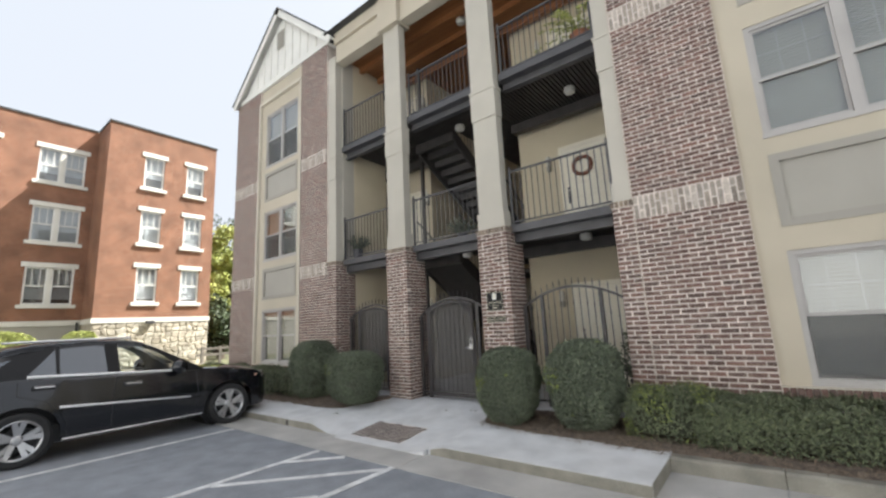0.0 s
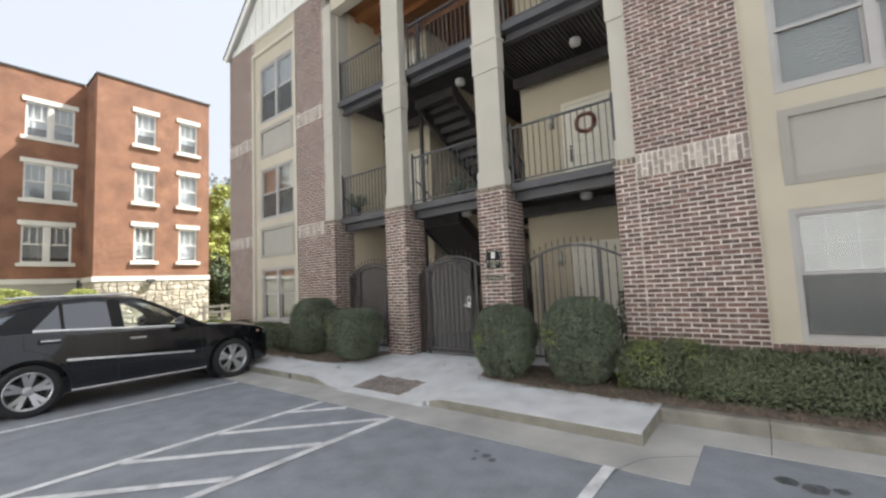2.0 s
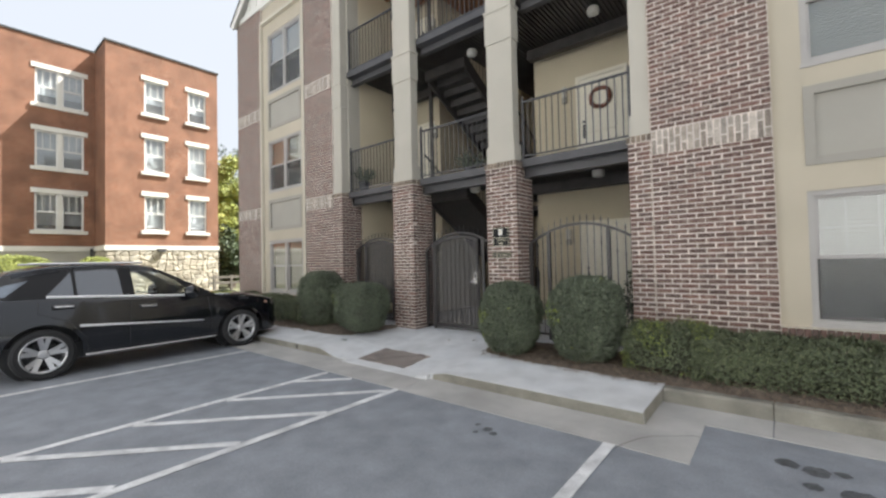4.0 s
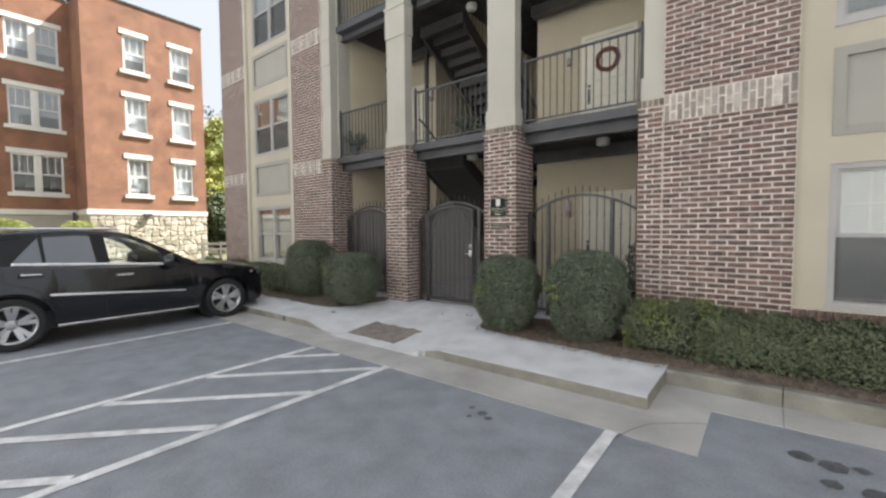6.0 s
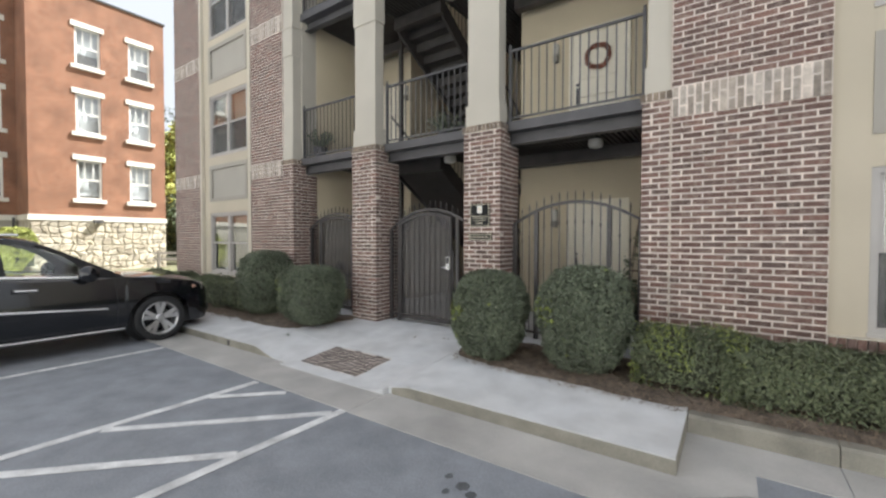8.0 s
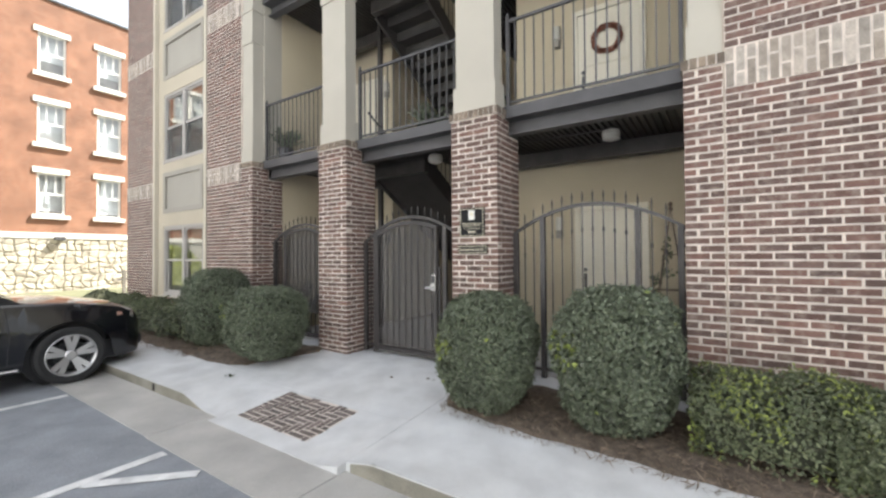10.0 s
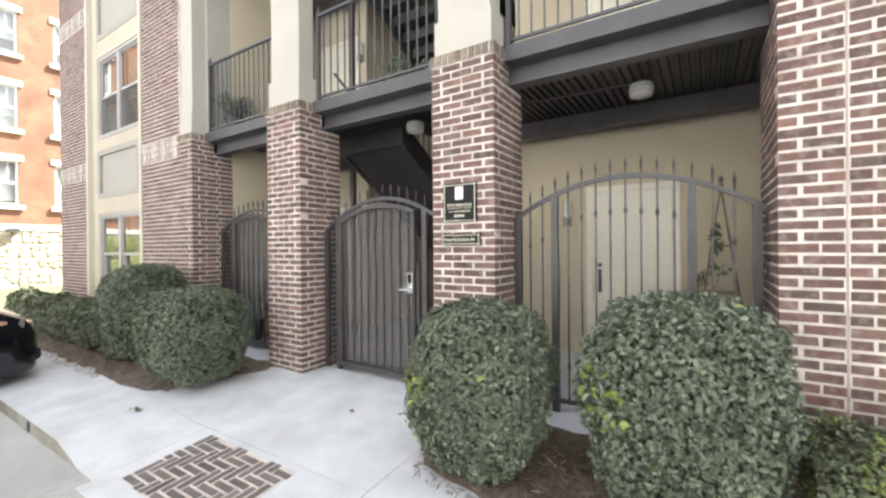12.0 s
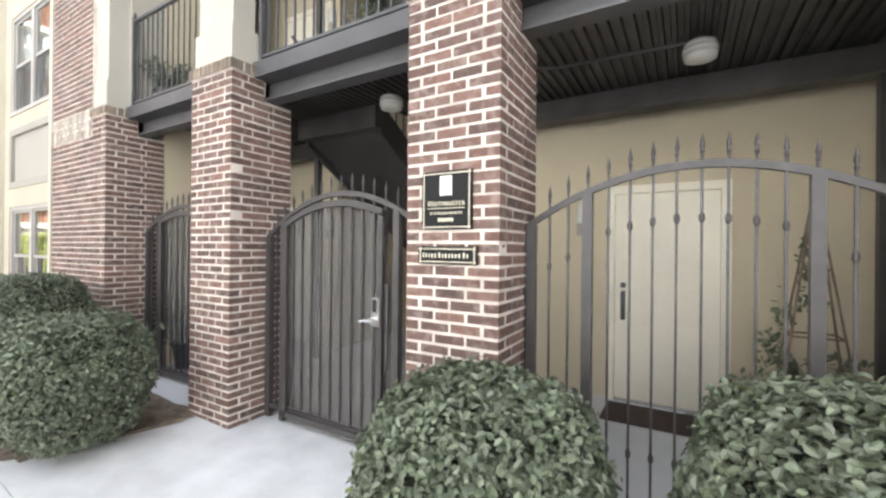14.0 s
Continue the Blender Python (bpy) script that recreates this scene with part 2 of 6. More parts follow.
m_screen = screen_mat("dark_insect_screen", (0.11, 0.11, 0.105), 0.36)
m_mesh = screen_mat("perforated_dark_sheet", (0.14, 0.132, 0.125), 0.5)
m_glass = glass_mat("window_glass", (0.93, 0.96, 0.95), ior=1.9)
# Privacy glass; part of its blue sky reflection is put into the colour.
m_glass_tint = mat("sky_tinted_privacy_glass", (0.045, 0.056, 0.072), 0.03, 0.02, 1, 9, 0.0, spec=1.0, coat=1.0)
m_glass_car = glass_mat("car_glass", (0.93, 0.97, 0.96))
m_paver = mat("dark_grey_brown_paver", (0.135, 0.115, 0.107), 0.85, 0.22, 9, 120, 0.4, tint=(0.185, 0.15, 0.135), rnd=0.25)
m_render = mat("white_bounce_render", (0.74, 0.74, 0.72), 0.9, 0.05, 0.8, 120, 0.2)


# ---- builders ----
ORIGIN = {}


def thing(name, loc, label, category, group="", kind=""):
    ob = new(name)
    ob.location = loc
    ob.empty_display_size = 0.1
    ORIGIN[ob.name] = Vector(loc)
    return tagged(ob, label, category, group, kind)


def link(name, me, material, parent=None, label="", smooth=False):
    if material:
        me.materials.append(material)
    if smooth:
        me.polygons.foreach_set("use_smooth", [True] * len(me.polygons))
    ob = new(name, me)
    if parent:
        o = ORIGIN.get(parent.name, Vector((0, 0, 0)))
        me.transform(Matrix.Translation(-o))
        ORIGIN[ob.name] = o
        ob.parent = parent
    return tagged(ob, label) if label else ob


def part(name, bm, material, parent=None, label="", smooth=False, bevel=0.0):
    if bevel:
        edges = [e for e in bm.edges if len(e.link_faces) == 2 and e.calc_face_angle() > 0.6]
        bmesh.ops.bevel(bm, geom=edges, offset=bevel, segments=1, affect="EDGES")
    bmesh.ops.recalc_face_normals(bm, faces=bm.faces)
    me = bpy.data.meshes.new(name)
    bm.to_mesh(me)
    bm.free()
    return link(name, me, material, parent, label, smooth)


def box(x0, x1, y0, y1, z0, z1, bm=None):
    bm = bm or bmesh.new()
    v = [bm.verts.new(p) for p in ((x0, y0, z0), (x1, y0, z0), (x1, y1, z0), (x0, y1, z0), (x0, y0, z1), (x1, y0, z1), (x1, y1, z1), (x0, y1, z1))]
    for f in ((3, 2, 1, 0), (4, 5, 6, 7), (0, 1, 5, 4), (1, 2, 6, 5), (2, 3, 7, 6), (3, 0, 4, 7)):
        bm.faces.new([v[i] for i in f])
    return bm


def rod(p0, p1, r0, r1=None, seg=8, bm=None):
    """A round bar, tapered if r1 is given."""
    bm = bm or bmesh.new()
    p0, p1 = Vector(p0), Vector(p1)
    d = p1 - p0
    m = Matrix.Translation((p0 + p1) / 2) @ d.to_track_quat("Z", "Y").to_matrix().to_4x4()
    bmesh.ops.create_cone(bm, cap_ends=True, segments=seg, radius1=max(r0, 1e-4), radius2=max(r0 if r1 is None else r1, 1e-4), depth=d.length, matrix=m)
    return bm


def tube(pts, r, seg=6):
    """One bent round bar through the points."""
    bm, rings = bmesh.new(), []
    for i, p in enumerate(pts):
        d = (pts[min(i + 1, len(pts) - 1)] - pts[max(i - 1, 0)]).normalized()
        u = d.cross(Vector((0, 1, 0)) if abs(d.y) < 0.9 else Vector((1, 0, 0))).normalized()
        v = d.cross(u)
        rings.append([bm.verts.new(p + (u * math.cos(k * 2 * math.pi / seg) + v * math.sin(k * 2 * math.pi / seg)) * r) for k in range(seg)])
    for a, b in zip(rings, rings[1:]):
        for k in range(seg):
            bm.faces.new((a[k], a[(k + 1) % seg], b[(k + 1) % seg], b[k]))
    bm.faces.new(rings[0])
    bm.faces.new(rings[-1])
    return bm


def lathe(profile, centre, seg=24, axis="Z", bm=None, caps=True):
    """Turns (radius, height) pairs round an axis through centre."""
    bm = bm or bmesh.new()
    rings = []
    for r, h in profile:
        ring = []
        for i in range(seg):
            a = 2 * math.pi * i / seg
            p = Vector((r * math.cos(a), r * math.sin(a), h))
            if axis == "X":
                p = Vector((p.z, p.x, p.y))
            if axis == "Y":
                p = Vector((p.x, p.z, p.y))
            ring.append(bm.verts.new(p + Vector(centre)))
        rings.append(ring)
    for a, b in zip(rings, rings[1:]):
        for i in range(seg):
            bm.faces.new((a[i], a[(i + 1) % seg], b[(i + 1) % seg], b[i]))
    for ring in (rings[0], rings[-1]) if caps else ():
        if profile[0 if ring is rings[0] else -1][0] > 1e-3:
            bm.faces.new(ring)
    return bm


def prism(outline, axis, a, b, bm=None):
    """Extrudes a closed outline of (u, v) from a to b along x, y or z."""
    bm = bm or bmesh.new()
    place = {"x": lambda u, v, w: (w, u, v), "y": lambda u, v, w: (u, w, v), "z": lambda u, v, w: (u, v, w)}[axis]
    lo = [bm.verts.new(place(u, v, a)) for u, v in outline]
    hi = [bm.verts.new(place(u, v, b)) for u, v in outline]
    n = len(outline)
    for i in range(n):
        bm.faces.new((lo[i], lo[(i + 1) % n], hi[(i + 1) % n], hi[i]))
    bm.faces.new(lo)
    bm.faces.new(hi)
    return bm


def sheet(x0, x1, y0, y1, height, step=0.15, thick=0.0):
    """A ground slab whose top follows height(x, y), with skirts down by thick."""
    bm = bmesh.new()
    nx, ny = max(1, round((x1 - x0) / step)), max(1, round((y1 - y0) / step))
    g = [[bm.verts.new((x0 + (x1 - x0) * i / nx, y0 + (y1 - y0) * j / ny, 0)) for j in range(ny + 1)] for i in range(nx + 1)]
    for row in g:
        for v in row:
            v.co.z = height(v.co.x, v.co.y)
    for i in range(nx):
        for j in range(ny):
            bm.faces.new((g[i][j], g[i + 1][j], g[i + 1][j + 1], g[i][j + 1]))
    if thick:
        edges = [e for e in bm.edges if len(e.link_faces) == 1]
        for v in bmesh.ops.extrude_edge_only(bm, edges=edges)["geom"]:
            if isinstance(v, bmesh.types.BMVert):
                v.co.z -= thick
    return bm


# ---- brickwork ----
COURSE, MODULE, JOINT, PROUD = 0.0677, 0.2133, 0.0152, 0.0035
rng = random.Random(5)


def runs(length, start, stop):
    if 1.3 * MODULE < stop - start < 1.5 * MODULE:   # a stretcher and a bat
        cut = start + MODULE * 0.93
        return [(start + JOINT / 2, cut - JOINT / 2), (cut + JOINT / 2, stop - JOINT / 2)]
    n = max(1, round((stop - start) / MODULE))
    m = (stop - start) / n
    return [(start + i * m + JOINT / 2, start + (i + 1) * m - JOINT / 2) for i in range(n)]


def brick_unit():
    """One brick of unit size with worn arrises."""
    bm = box(-0.5, 0.5, -0.5, 0.5, -0.5, 0.5)
    for v in bm.verts:
        v.co.x *= 1 - rng.uniform(0, 0.012)
        v.co.z *= 1 - rng.uniform(0, 0.05)
    me = bpy.data.meshes.new("brick")
    bm.to_mesh(me)
    bm.free()
    me.materials.append(m_brick)
    return me


UNITS = [brick_unit() for _ in range(7)]


def lay_bricks(boxes, parent, near, material=None, name="brick"):
    """boxes: (x0, x1, y0, y1, z0, z1). The first `near` become bricks of their own, the rest one joined part."""
    for i, (x0, x1, y0, y1, z0, z1) in enumerate(boxes[:near]):
        ob = new(name, UNITS[i % 7])
        ob.location = ((x0 + x1) / 2 + rng.uniform(-0.0015, 0.0015), (y0 + y1) / 2 + rng.uniform(-0.0015, 0.0015), (z0 + z1) / 2 + rng.uniform(-0.001, 0.001))
        along, across = rng.uniform(-0.007, 0.004) if max(x1 - x0, y1 - y0) > 0.12 else 0.0, rng.uniform(-0.001, 0.001)
        ob.scale = (x1 - x0 + (along if x1 - x0 > y1 - y0 else across), y1 - y0 + (abs(along) * 0.4 if x1 - x0 < y1 - y0 else across), z1 - z0 + rng.uniform(-0.005, 0.003))
        ob.rotation_euler = (rng.uniform(-0.008, 0.008), rng.uniform(-0.011, 0.011), rng.uniform(-0.006, 0.006))
        ob.parent = parent
    rest = boxes[near:]
    if not rest:
        return
    b = np.array(rest, dtype=np.float64) + np.random.RandomState(len(rest)).uniform(-0.0015, 0.0015, (len(rest), 6))
    corner = [(0, 2, 4), (1, 2, 4), (1, 3, 4), (0, 3, 4), (0, 2, 5), (1, 2, 5), (1, 3, 5), (0, 3, 5)]
    v = np.stack([b[:, c] for c in corner], 1).reshape(-1, 3)
    f = np.array([(3, 2, 1, 0), (4, 5, 6, 7), (0, 1, 5, 4), (1, 2, 6, 5), (2, 3, 7, 6), (3, 0, 4, 7)])
    f = (f[None] + 8 * np.arange(len(rest))[:, None, None]).reshape(-1, 4)
    me = bpy.data.meshes.new("brick_courses")
    me.from_pydata(v.tolist(), [], f.tolist())
    ob = link("brick_courses", me, material or m_brick_far, parent)
    ob["kind"] = "stuff"


def pier_bricks(x0, x1, y0, y1, z0, z1, faces="frl"):
    """Running bond with the corners interlocked; the front looks towards -y."""
    out = {"f": [], "r": [], "l": []}
    d, q = 0.09, 0.107
    for k in range(int((z1 - z0) / COURSE + 0.3)):
        za, zb = z0 + k * COURSE + JOINT / 2, z0 + (k + 1) * COURSE - JOINT / 2
        even = k % 2 == 0
        a, b = (x0, x1) if even else (x0 + (q if "l" in faces else 0), x1 - (q if "r" in faces else 0))
        out["f"] += [(s, e, y0, y0 + d, za, zb) for s, e in runs(0, a - JOINT / 2 * even, b + JOINT / 2 * even)]
        a = y0 + q if even else y0 - JOINT / 2
        side = [(s, e) for s, e in runs(0, a, y1 + JOINT / 2)]
        if "r" in faces:
            out["r"] += [(x1 - d, x1, s, e, za, zb) for s, e in side]
        if "l" in faces:
            out["l"] += [(x0, x0 + d, s, e, za, zb) for s, e in side]
    return out["f"] + out["r"] + out["l"]


def wall_bricks(x0, x1, y, z0, z1, phase=0):
    out, mod = [], 2 * (x1 - x0) / round(2 * (x1 - x0) / MODULE)
    for k in range(int((z1 - z0) / COURSE + 0.3)):
        za, zb = z0 + k * COURSE + JOINT / 2, z0 + (k + 1) * COURSE - JOINT / 2
        u = x0 + (0 if (k + phase) % 2 else -mod / 2)
        while u < x1 - 0.03:
            a, b = max(u + JOINT / 2, x0 + 0.004), min(u + mod - JOINT / 2, x1 - 0.004)
            if b - a > 0.03:
                out.append((a, b, y, y + 0.05, za, zb))
            u += mod
    return out


def soldier_band(x0, x1, y, z0, z1, parent):
    """Upright pale bricks, long over short and short over long by turns."""
    boxes, u, k, cut = [], x0, 0, (z1 - z0) * 0.36
    pitch = (x1 - x0) / round((x1 - x0) / 0.076)
    while u < x1 - 0.03:
        b = u + pitch
        h = z0 + (cut if k % 2 else z1 - z0 - cut)
        boxes += [(u + 0.01, b - 0.01, y, y + 0.06, z0 + 0.01, h - 0.01), (u + 0.01, b - 0.01, y, y + 0.06, h + 0.01, z1 - 0.01)]
        u, k = u + pitch, k + 1
    lay_bricks(boxes, parent, 0, m_band)


# ---- ground ----
LOT = -0.21
FRONT, BACK = 7.43, 10.0     # face of the brickwork, breezeway's back wall
FLOORS = (0.0, 3.2, 6.29)
TOP = 8.75                   # underside of the eaves beam

bm = bmesh.new()
bmesh.ops.create_grid(bm, x_segments=8, y_segments=8, size=900, matrix=Matrix.Translation((0, 0, LOT - 0.05)))
tagged(part("ground", bm, m_grass), "dry grass and earth ground reaching the horizon", "ground", kind="structure")
tagged(part("road", box(-26, 30, -40, 6.3, LOT - 0.04, LOT), m_asphalt), "worn blue-grey asphalt parking lot", "parking lot", kind="structure")


def walk_z(x, y):
    """Top of the walk: highest at the building, dipping to the lot at the kerb ramp."""
    t = min(1.0, max(0.0, (y - 5.4) / 2.0))
    base = -0.083 + 0.083 * t
    dip = min(1.0, max(0.0, (x + 7.0) / 0.45)) * min(1.0, max(0.0, (-4.1 - x) / 0.5))
    low = LOT + 0.012 + (0.2 - 0.012) * min(1.0, max(0.0, (y - 5.35) / 1.9))
    return base + (min(base, low) - base) * dip


walkway = tagged(new("pavement"), "pale concrete walk with a kerb ramp to the gate", "walkway", kind="structure")
SLABS = ((-4.35, -1.6, 5.38, 6.55), (-6.25, -4.356, 5.3, 6.2), (-7.9, -6.256, 5.4, 6.2), (-7.9, -7.356, 6.206, 6.35), (-9.9, -7.91, 5.4, 6.35), (-12.4, -9.91, 5.4, 6.35),
         (-15.5, -12.41, 5.4, 6.35), (-4.35, -4.1, 6.556, 8.0), (-7.35, -4.356, 6.206, 7.95))
for x0, x1, y0, y1 in SLABS:
    part("slab", sheet(x0, x1, y0, y1, walk_z, 0.11, 0.16), m_concrete, walkway, smooth=False)
part("slab", sheet(-11.0, -0.9, 7.96, 15.6, lambda x, y: 0.0, 2.0, 0.2), m_floor_in, walkway)
for x0, x1 in ((-4.09, -2.1), (-9.0, -7.36)):
    part("slab", sheet(x0, x1, 7.5, 7.955, lambda x, y: 0.0, 0.5, 0.2), m_floor_in, walkway)

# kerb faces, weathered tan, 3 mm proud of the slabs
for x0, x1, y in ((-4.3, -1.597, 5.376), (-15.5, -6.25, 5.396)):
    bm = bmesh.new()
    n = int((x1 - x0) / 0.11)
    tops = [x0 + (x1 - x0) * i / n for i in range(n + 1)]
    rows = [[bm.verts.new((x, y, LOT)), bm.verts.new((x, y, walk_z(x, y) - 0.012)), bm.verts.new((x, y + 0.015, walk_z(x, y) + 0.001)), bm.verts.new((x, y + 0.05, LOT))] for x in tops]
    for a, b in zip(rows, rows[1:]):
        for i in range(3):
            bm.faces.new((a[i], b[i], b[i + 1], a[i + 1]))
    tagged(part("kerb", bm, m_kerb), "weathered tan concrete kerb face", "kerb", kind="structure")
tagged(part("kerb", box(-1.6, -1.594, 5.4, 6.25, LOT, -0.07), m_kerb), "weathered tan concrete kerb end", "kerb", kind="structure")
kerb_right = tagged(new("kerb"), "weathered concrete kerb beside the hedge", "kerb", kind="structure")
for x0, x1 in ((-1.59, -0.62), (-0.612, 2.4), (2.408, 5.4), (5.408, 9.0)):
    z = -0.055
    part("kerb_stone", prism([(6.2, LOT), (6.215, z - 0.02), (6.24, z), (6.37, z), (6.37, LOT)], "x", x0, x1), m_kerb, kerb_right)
gutter = tagged(new("trim"), "buff concrete gutter pan along the kerb", "gutter", kind="structure")
for x0, x1, y0, y1 in ((-15.5, -9.0, 4.8, 5.4), (-8.99, -6.36, 4.8, 5.4), (-6.352, -4.36, 4.79, 5.41), (-4.35, -1.6, 4.785, 5.4), (-1.6, -1.13, 4.775, 5.72), (-1.6, -0.62, 5.722, 6.2), (-0.612, 2.4, 5.722, 6.2), (2.41, 9.0, 5.722, 6.2)):
    part("gutter_pan", box(x0, x1, y0, y1, LOT - 0.03, LOT + 0.008), m_gutter, gutter, bevel=0.003)
tagged(part("drain_outlet", box(-7.76, -7.72, 5.385, 5.41, -0.19, -0.1), m_iron), "small dark pipe outlet in the kerb", "drain", kind="structure")
bm = bmesh.new()
pts = [(-1.68, 4.7), (-1.64, 4.83), (-1.57, 5.01), (-1.5, 5.13), (-1.33, 5.26), (-1.18, 5.38), (-1.13, 5.38)]
for (xa, ya), (xb, yb) in zip(pts, pts[1:]):
    d = Vector((yb - ya, xa - xb, 0)).normalized() * 0.004
    bm.faces.new([bm.verts.new(p) for p in ((xa - d.x, ya - d.y, LOT + 0.0095), (xb - d.x, yb - d.y, LOT + 0.0095), (xb + d.x, yb + d.y, LOT + 0.0095), (xa + d.x, ya + d.y, LOT + 0.0095))])
tagged(part("trim", bm, m_crack), "dark crack across the gutter concrete", "crack", kind="structure")


LAYERS = []   # each line lies a hair above the one before


def paint_line(x0, y0, x1, y1, w=0.1):
    d = Vector((x1 - x0, y1 - y0, 0)).normalized()
    lift = 0.004 + 0.0012 * (len(LAYERS) % 5)
    LAYERS.append(lift)
    s = Vector((-d.y, d.x, 0)) * w / 2
    bm = bmesh.new()
    n = max(2, int(math.hypot(x1 - x0, y1 - y0) / 0.08))
    prev = None
    for i in range(n + 1):
        p = Vector((x0 + (x1 - x0) * i / n, y0 + (y1 - y0) * i / n, LOT + lift))
        j = rng.uniform(-0.004, 0.004)
        pair = (bm.verts.new(p - s * (1 + j * 10)), bm.verts.new(p + s * (1 + j * 8)))
        if prev:
            bm.faces.new((prev[0], pair[0], pair[1], prev[1]))
        prev = pair
    return tagged(part("road_marking", bm, m_line), "worn white painted parking line on the asphalt", "road marking", "parking lines", kind="structure")


paint_line(-8.49, 4.78, -8.49, -1.2)
paint_line(-5.86, 4.75, -5.86, -1.5)
paint_line(-4.40, 4.78, -4.40, -1.5)
paint_line(-1.74, 4.79, -1.74, -1.0)
paint_line(-5.81, 4.2, -5.27, 4.74)
for k in range(6):
    paint_line(-5.81, 3.28 - 0.94 * k, -4.45, 4.68 - 0.94 * k)


# ---- main building ----
def core(name, x0, x1, y0, y1, z0, z1, material, label, category="wall"):
    return tagged(part(name, box(x0, x1, y0, y1, z0, z1), material), label, category, kind="structure")


PIERS = {"wall_pier_west": (-9.33, -8.96), "wall_pier_mid": (-7.15, -6.53), "wall_pier_sign": (-4.675, -4.05), "wall_pier_east": (-2.19, -1.892)}
for name, (x0, x1) in PIERS.items():
    faces = {"wall_pier_west": "fr", "wall_pier_east": "fl"}.get(name, "frl")
    in0, in1 = (PROUD if "l" in faces else 0), (PROUD if "r" in faces else 0)
    pier = core(name, x0 + in0, x1 - in1, FRONT + PROUD, 7.76, -0.1, 3.09, m_mortar, "dark brown brick pier with wide cream joints", "pier")
    rear = 8.3 if name == "wall_pier_east" else 8.05
    part("rear_core", box(x0 + in0, x1 - in1, 7.761, rear - PROUD, -0.1, 2.9), m_mortar, pier)
    near = [b for b in pier_bricks(x0, x1, FRONT, rear, -0.1, 2.88, faces)]
    caps = [b for b in pier_bricks(x0, x1, FRONT, 7.75, 2.88 - 0.068, 3.09, faces) if b[4] > 2.86]
    lay_bricks(near + caps, pier, 300 if name != "wall_pier_west" else 0)
    # rowlock cap course, bricks on edge
    boxes, u = [], x0 - 0.02
    while u < x1 + 0.01:
        boxes.append((u + 0.006, min(u + 0.068, x1 + 0.02) - 0.006, FRONT - 0.02, FRONT + 0.1, 3.092, 3.18))
        u += 0.068
    for sx in ([x0 - 0.02] if "l" in faces else []) + ([x1 - 0.08] if "r" in faces else []):
        v = FRONT + 0.106
        while v < 7.74:
            boxes.append((sx, sx + 0.1, v + 0.006, v + 0.062, 3.092, 3.18))
            v += 0.068
    lay_bricks(boxes, pier, 0, m_cap)
    part("cap_mortar", box(x0 - 0.012, x1 + 0.012, FRONT - 0.012, 7.74, 3.088, 3.172), m_mortar, pier)
    # stucco column above
    c0, c1 = (x0 + 0.05 if "l" in faces else x0), (x1 - 0.05 if "r" in faces else x1)
    col = tagged(part("column", box(c0, c1, FRONT + 0.04, 7.68, 3.175, 9.0), m_trim, bevel=0.012), "pale grey stucco column above the brick pier", "column", "stucco columns", "structure")
    part("plinth", box(c0 - 0.025, c1 + 0.025, FRONT + 0.015, 7.7, 3.174, 3.5), m_trim, col, bevel=0.012)
    part("ledge", box(c0 - 0.035, c1 + 0.035, FRONT + 0.005, 7.71, 5.98, 6.03), m_trim, col, bevel=0.01)
    part("upper_shaft", box(c0 - 0.018, c1 + 0.018, FRONT + 0.02, 7.695, 5.4, 5.98), m_trim, col, bevel=0.01)


def brick_bay(name, x0, x1, near=0, phase=0):
    wall = core(name, x0, x1, FRONT + PROUD, 7.8, -0.1, 9.55, m_mortar, "dark brown brick bay wall with wide cream joints")
    low = wall_bricks(x0, x1, FRONT, -0.1, 2.86, phase)
    mid = wall_bricks(x0, x1, FRONT, 3.21, 5.99, phase)
    high = wall_bricks(x0, x1, FRONT, 6.35, 9.55, phase)
    lay_bricks(low + mid + high, wall, near)
    for z in (2.86, 5.99):
        part("band_mortar", box(x0 + 0.002, x1 - 0.002, FRONT - 0.004, FRONT + 0.01, z + 0.003, z + 0.347), m_mortar, wall)
        soldier_band(x0, x1, FRONT - 0.008, z, z + 0.35, wall)
    return wall


brick_bay("wall_bay_east", -1.879, -0.53, 300)
tagged(part("trim", box(-1.892, -1.879, FRONT + 0.006, 7.76, -0.1, 9.5), m_joint), "mortar-filled vertical control joint in the brickwork", "joint", kind="structure")
brick_bay("wall_bay_east_far", 1.87, 3.6)
brick_bay("wall_bay_west", -10.6, -9.33, 0, 1)
brick_bay("wall_bay_west_far", -14.55, -13.0, 0)
# side of the west bay
core("wall_west_side", -14.55, -14.3, 7.801, 16.0, -0.1, 9.55, m_brick_far, "dark brown brick side wall")


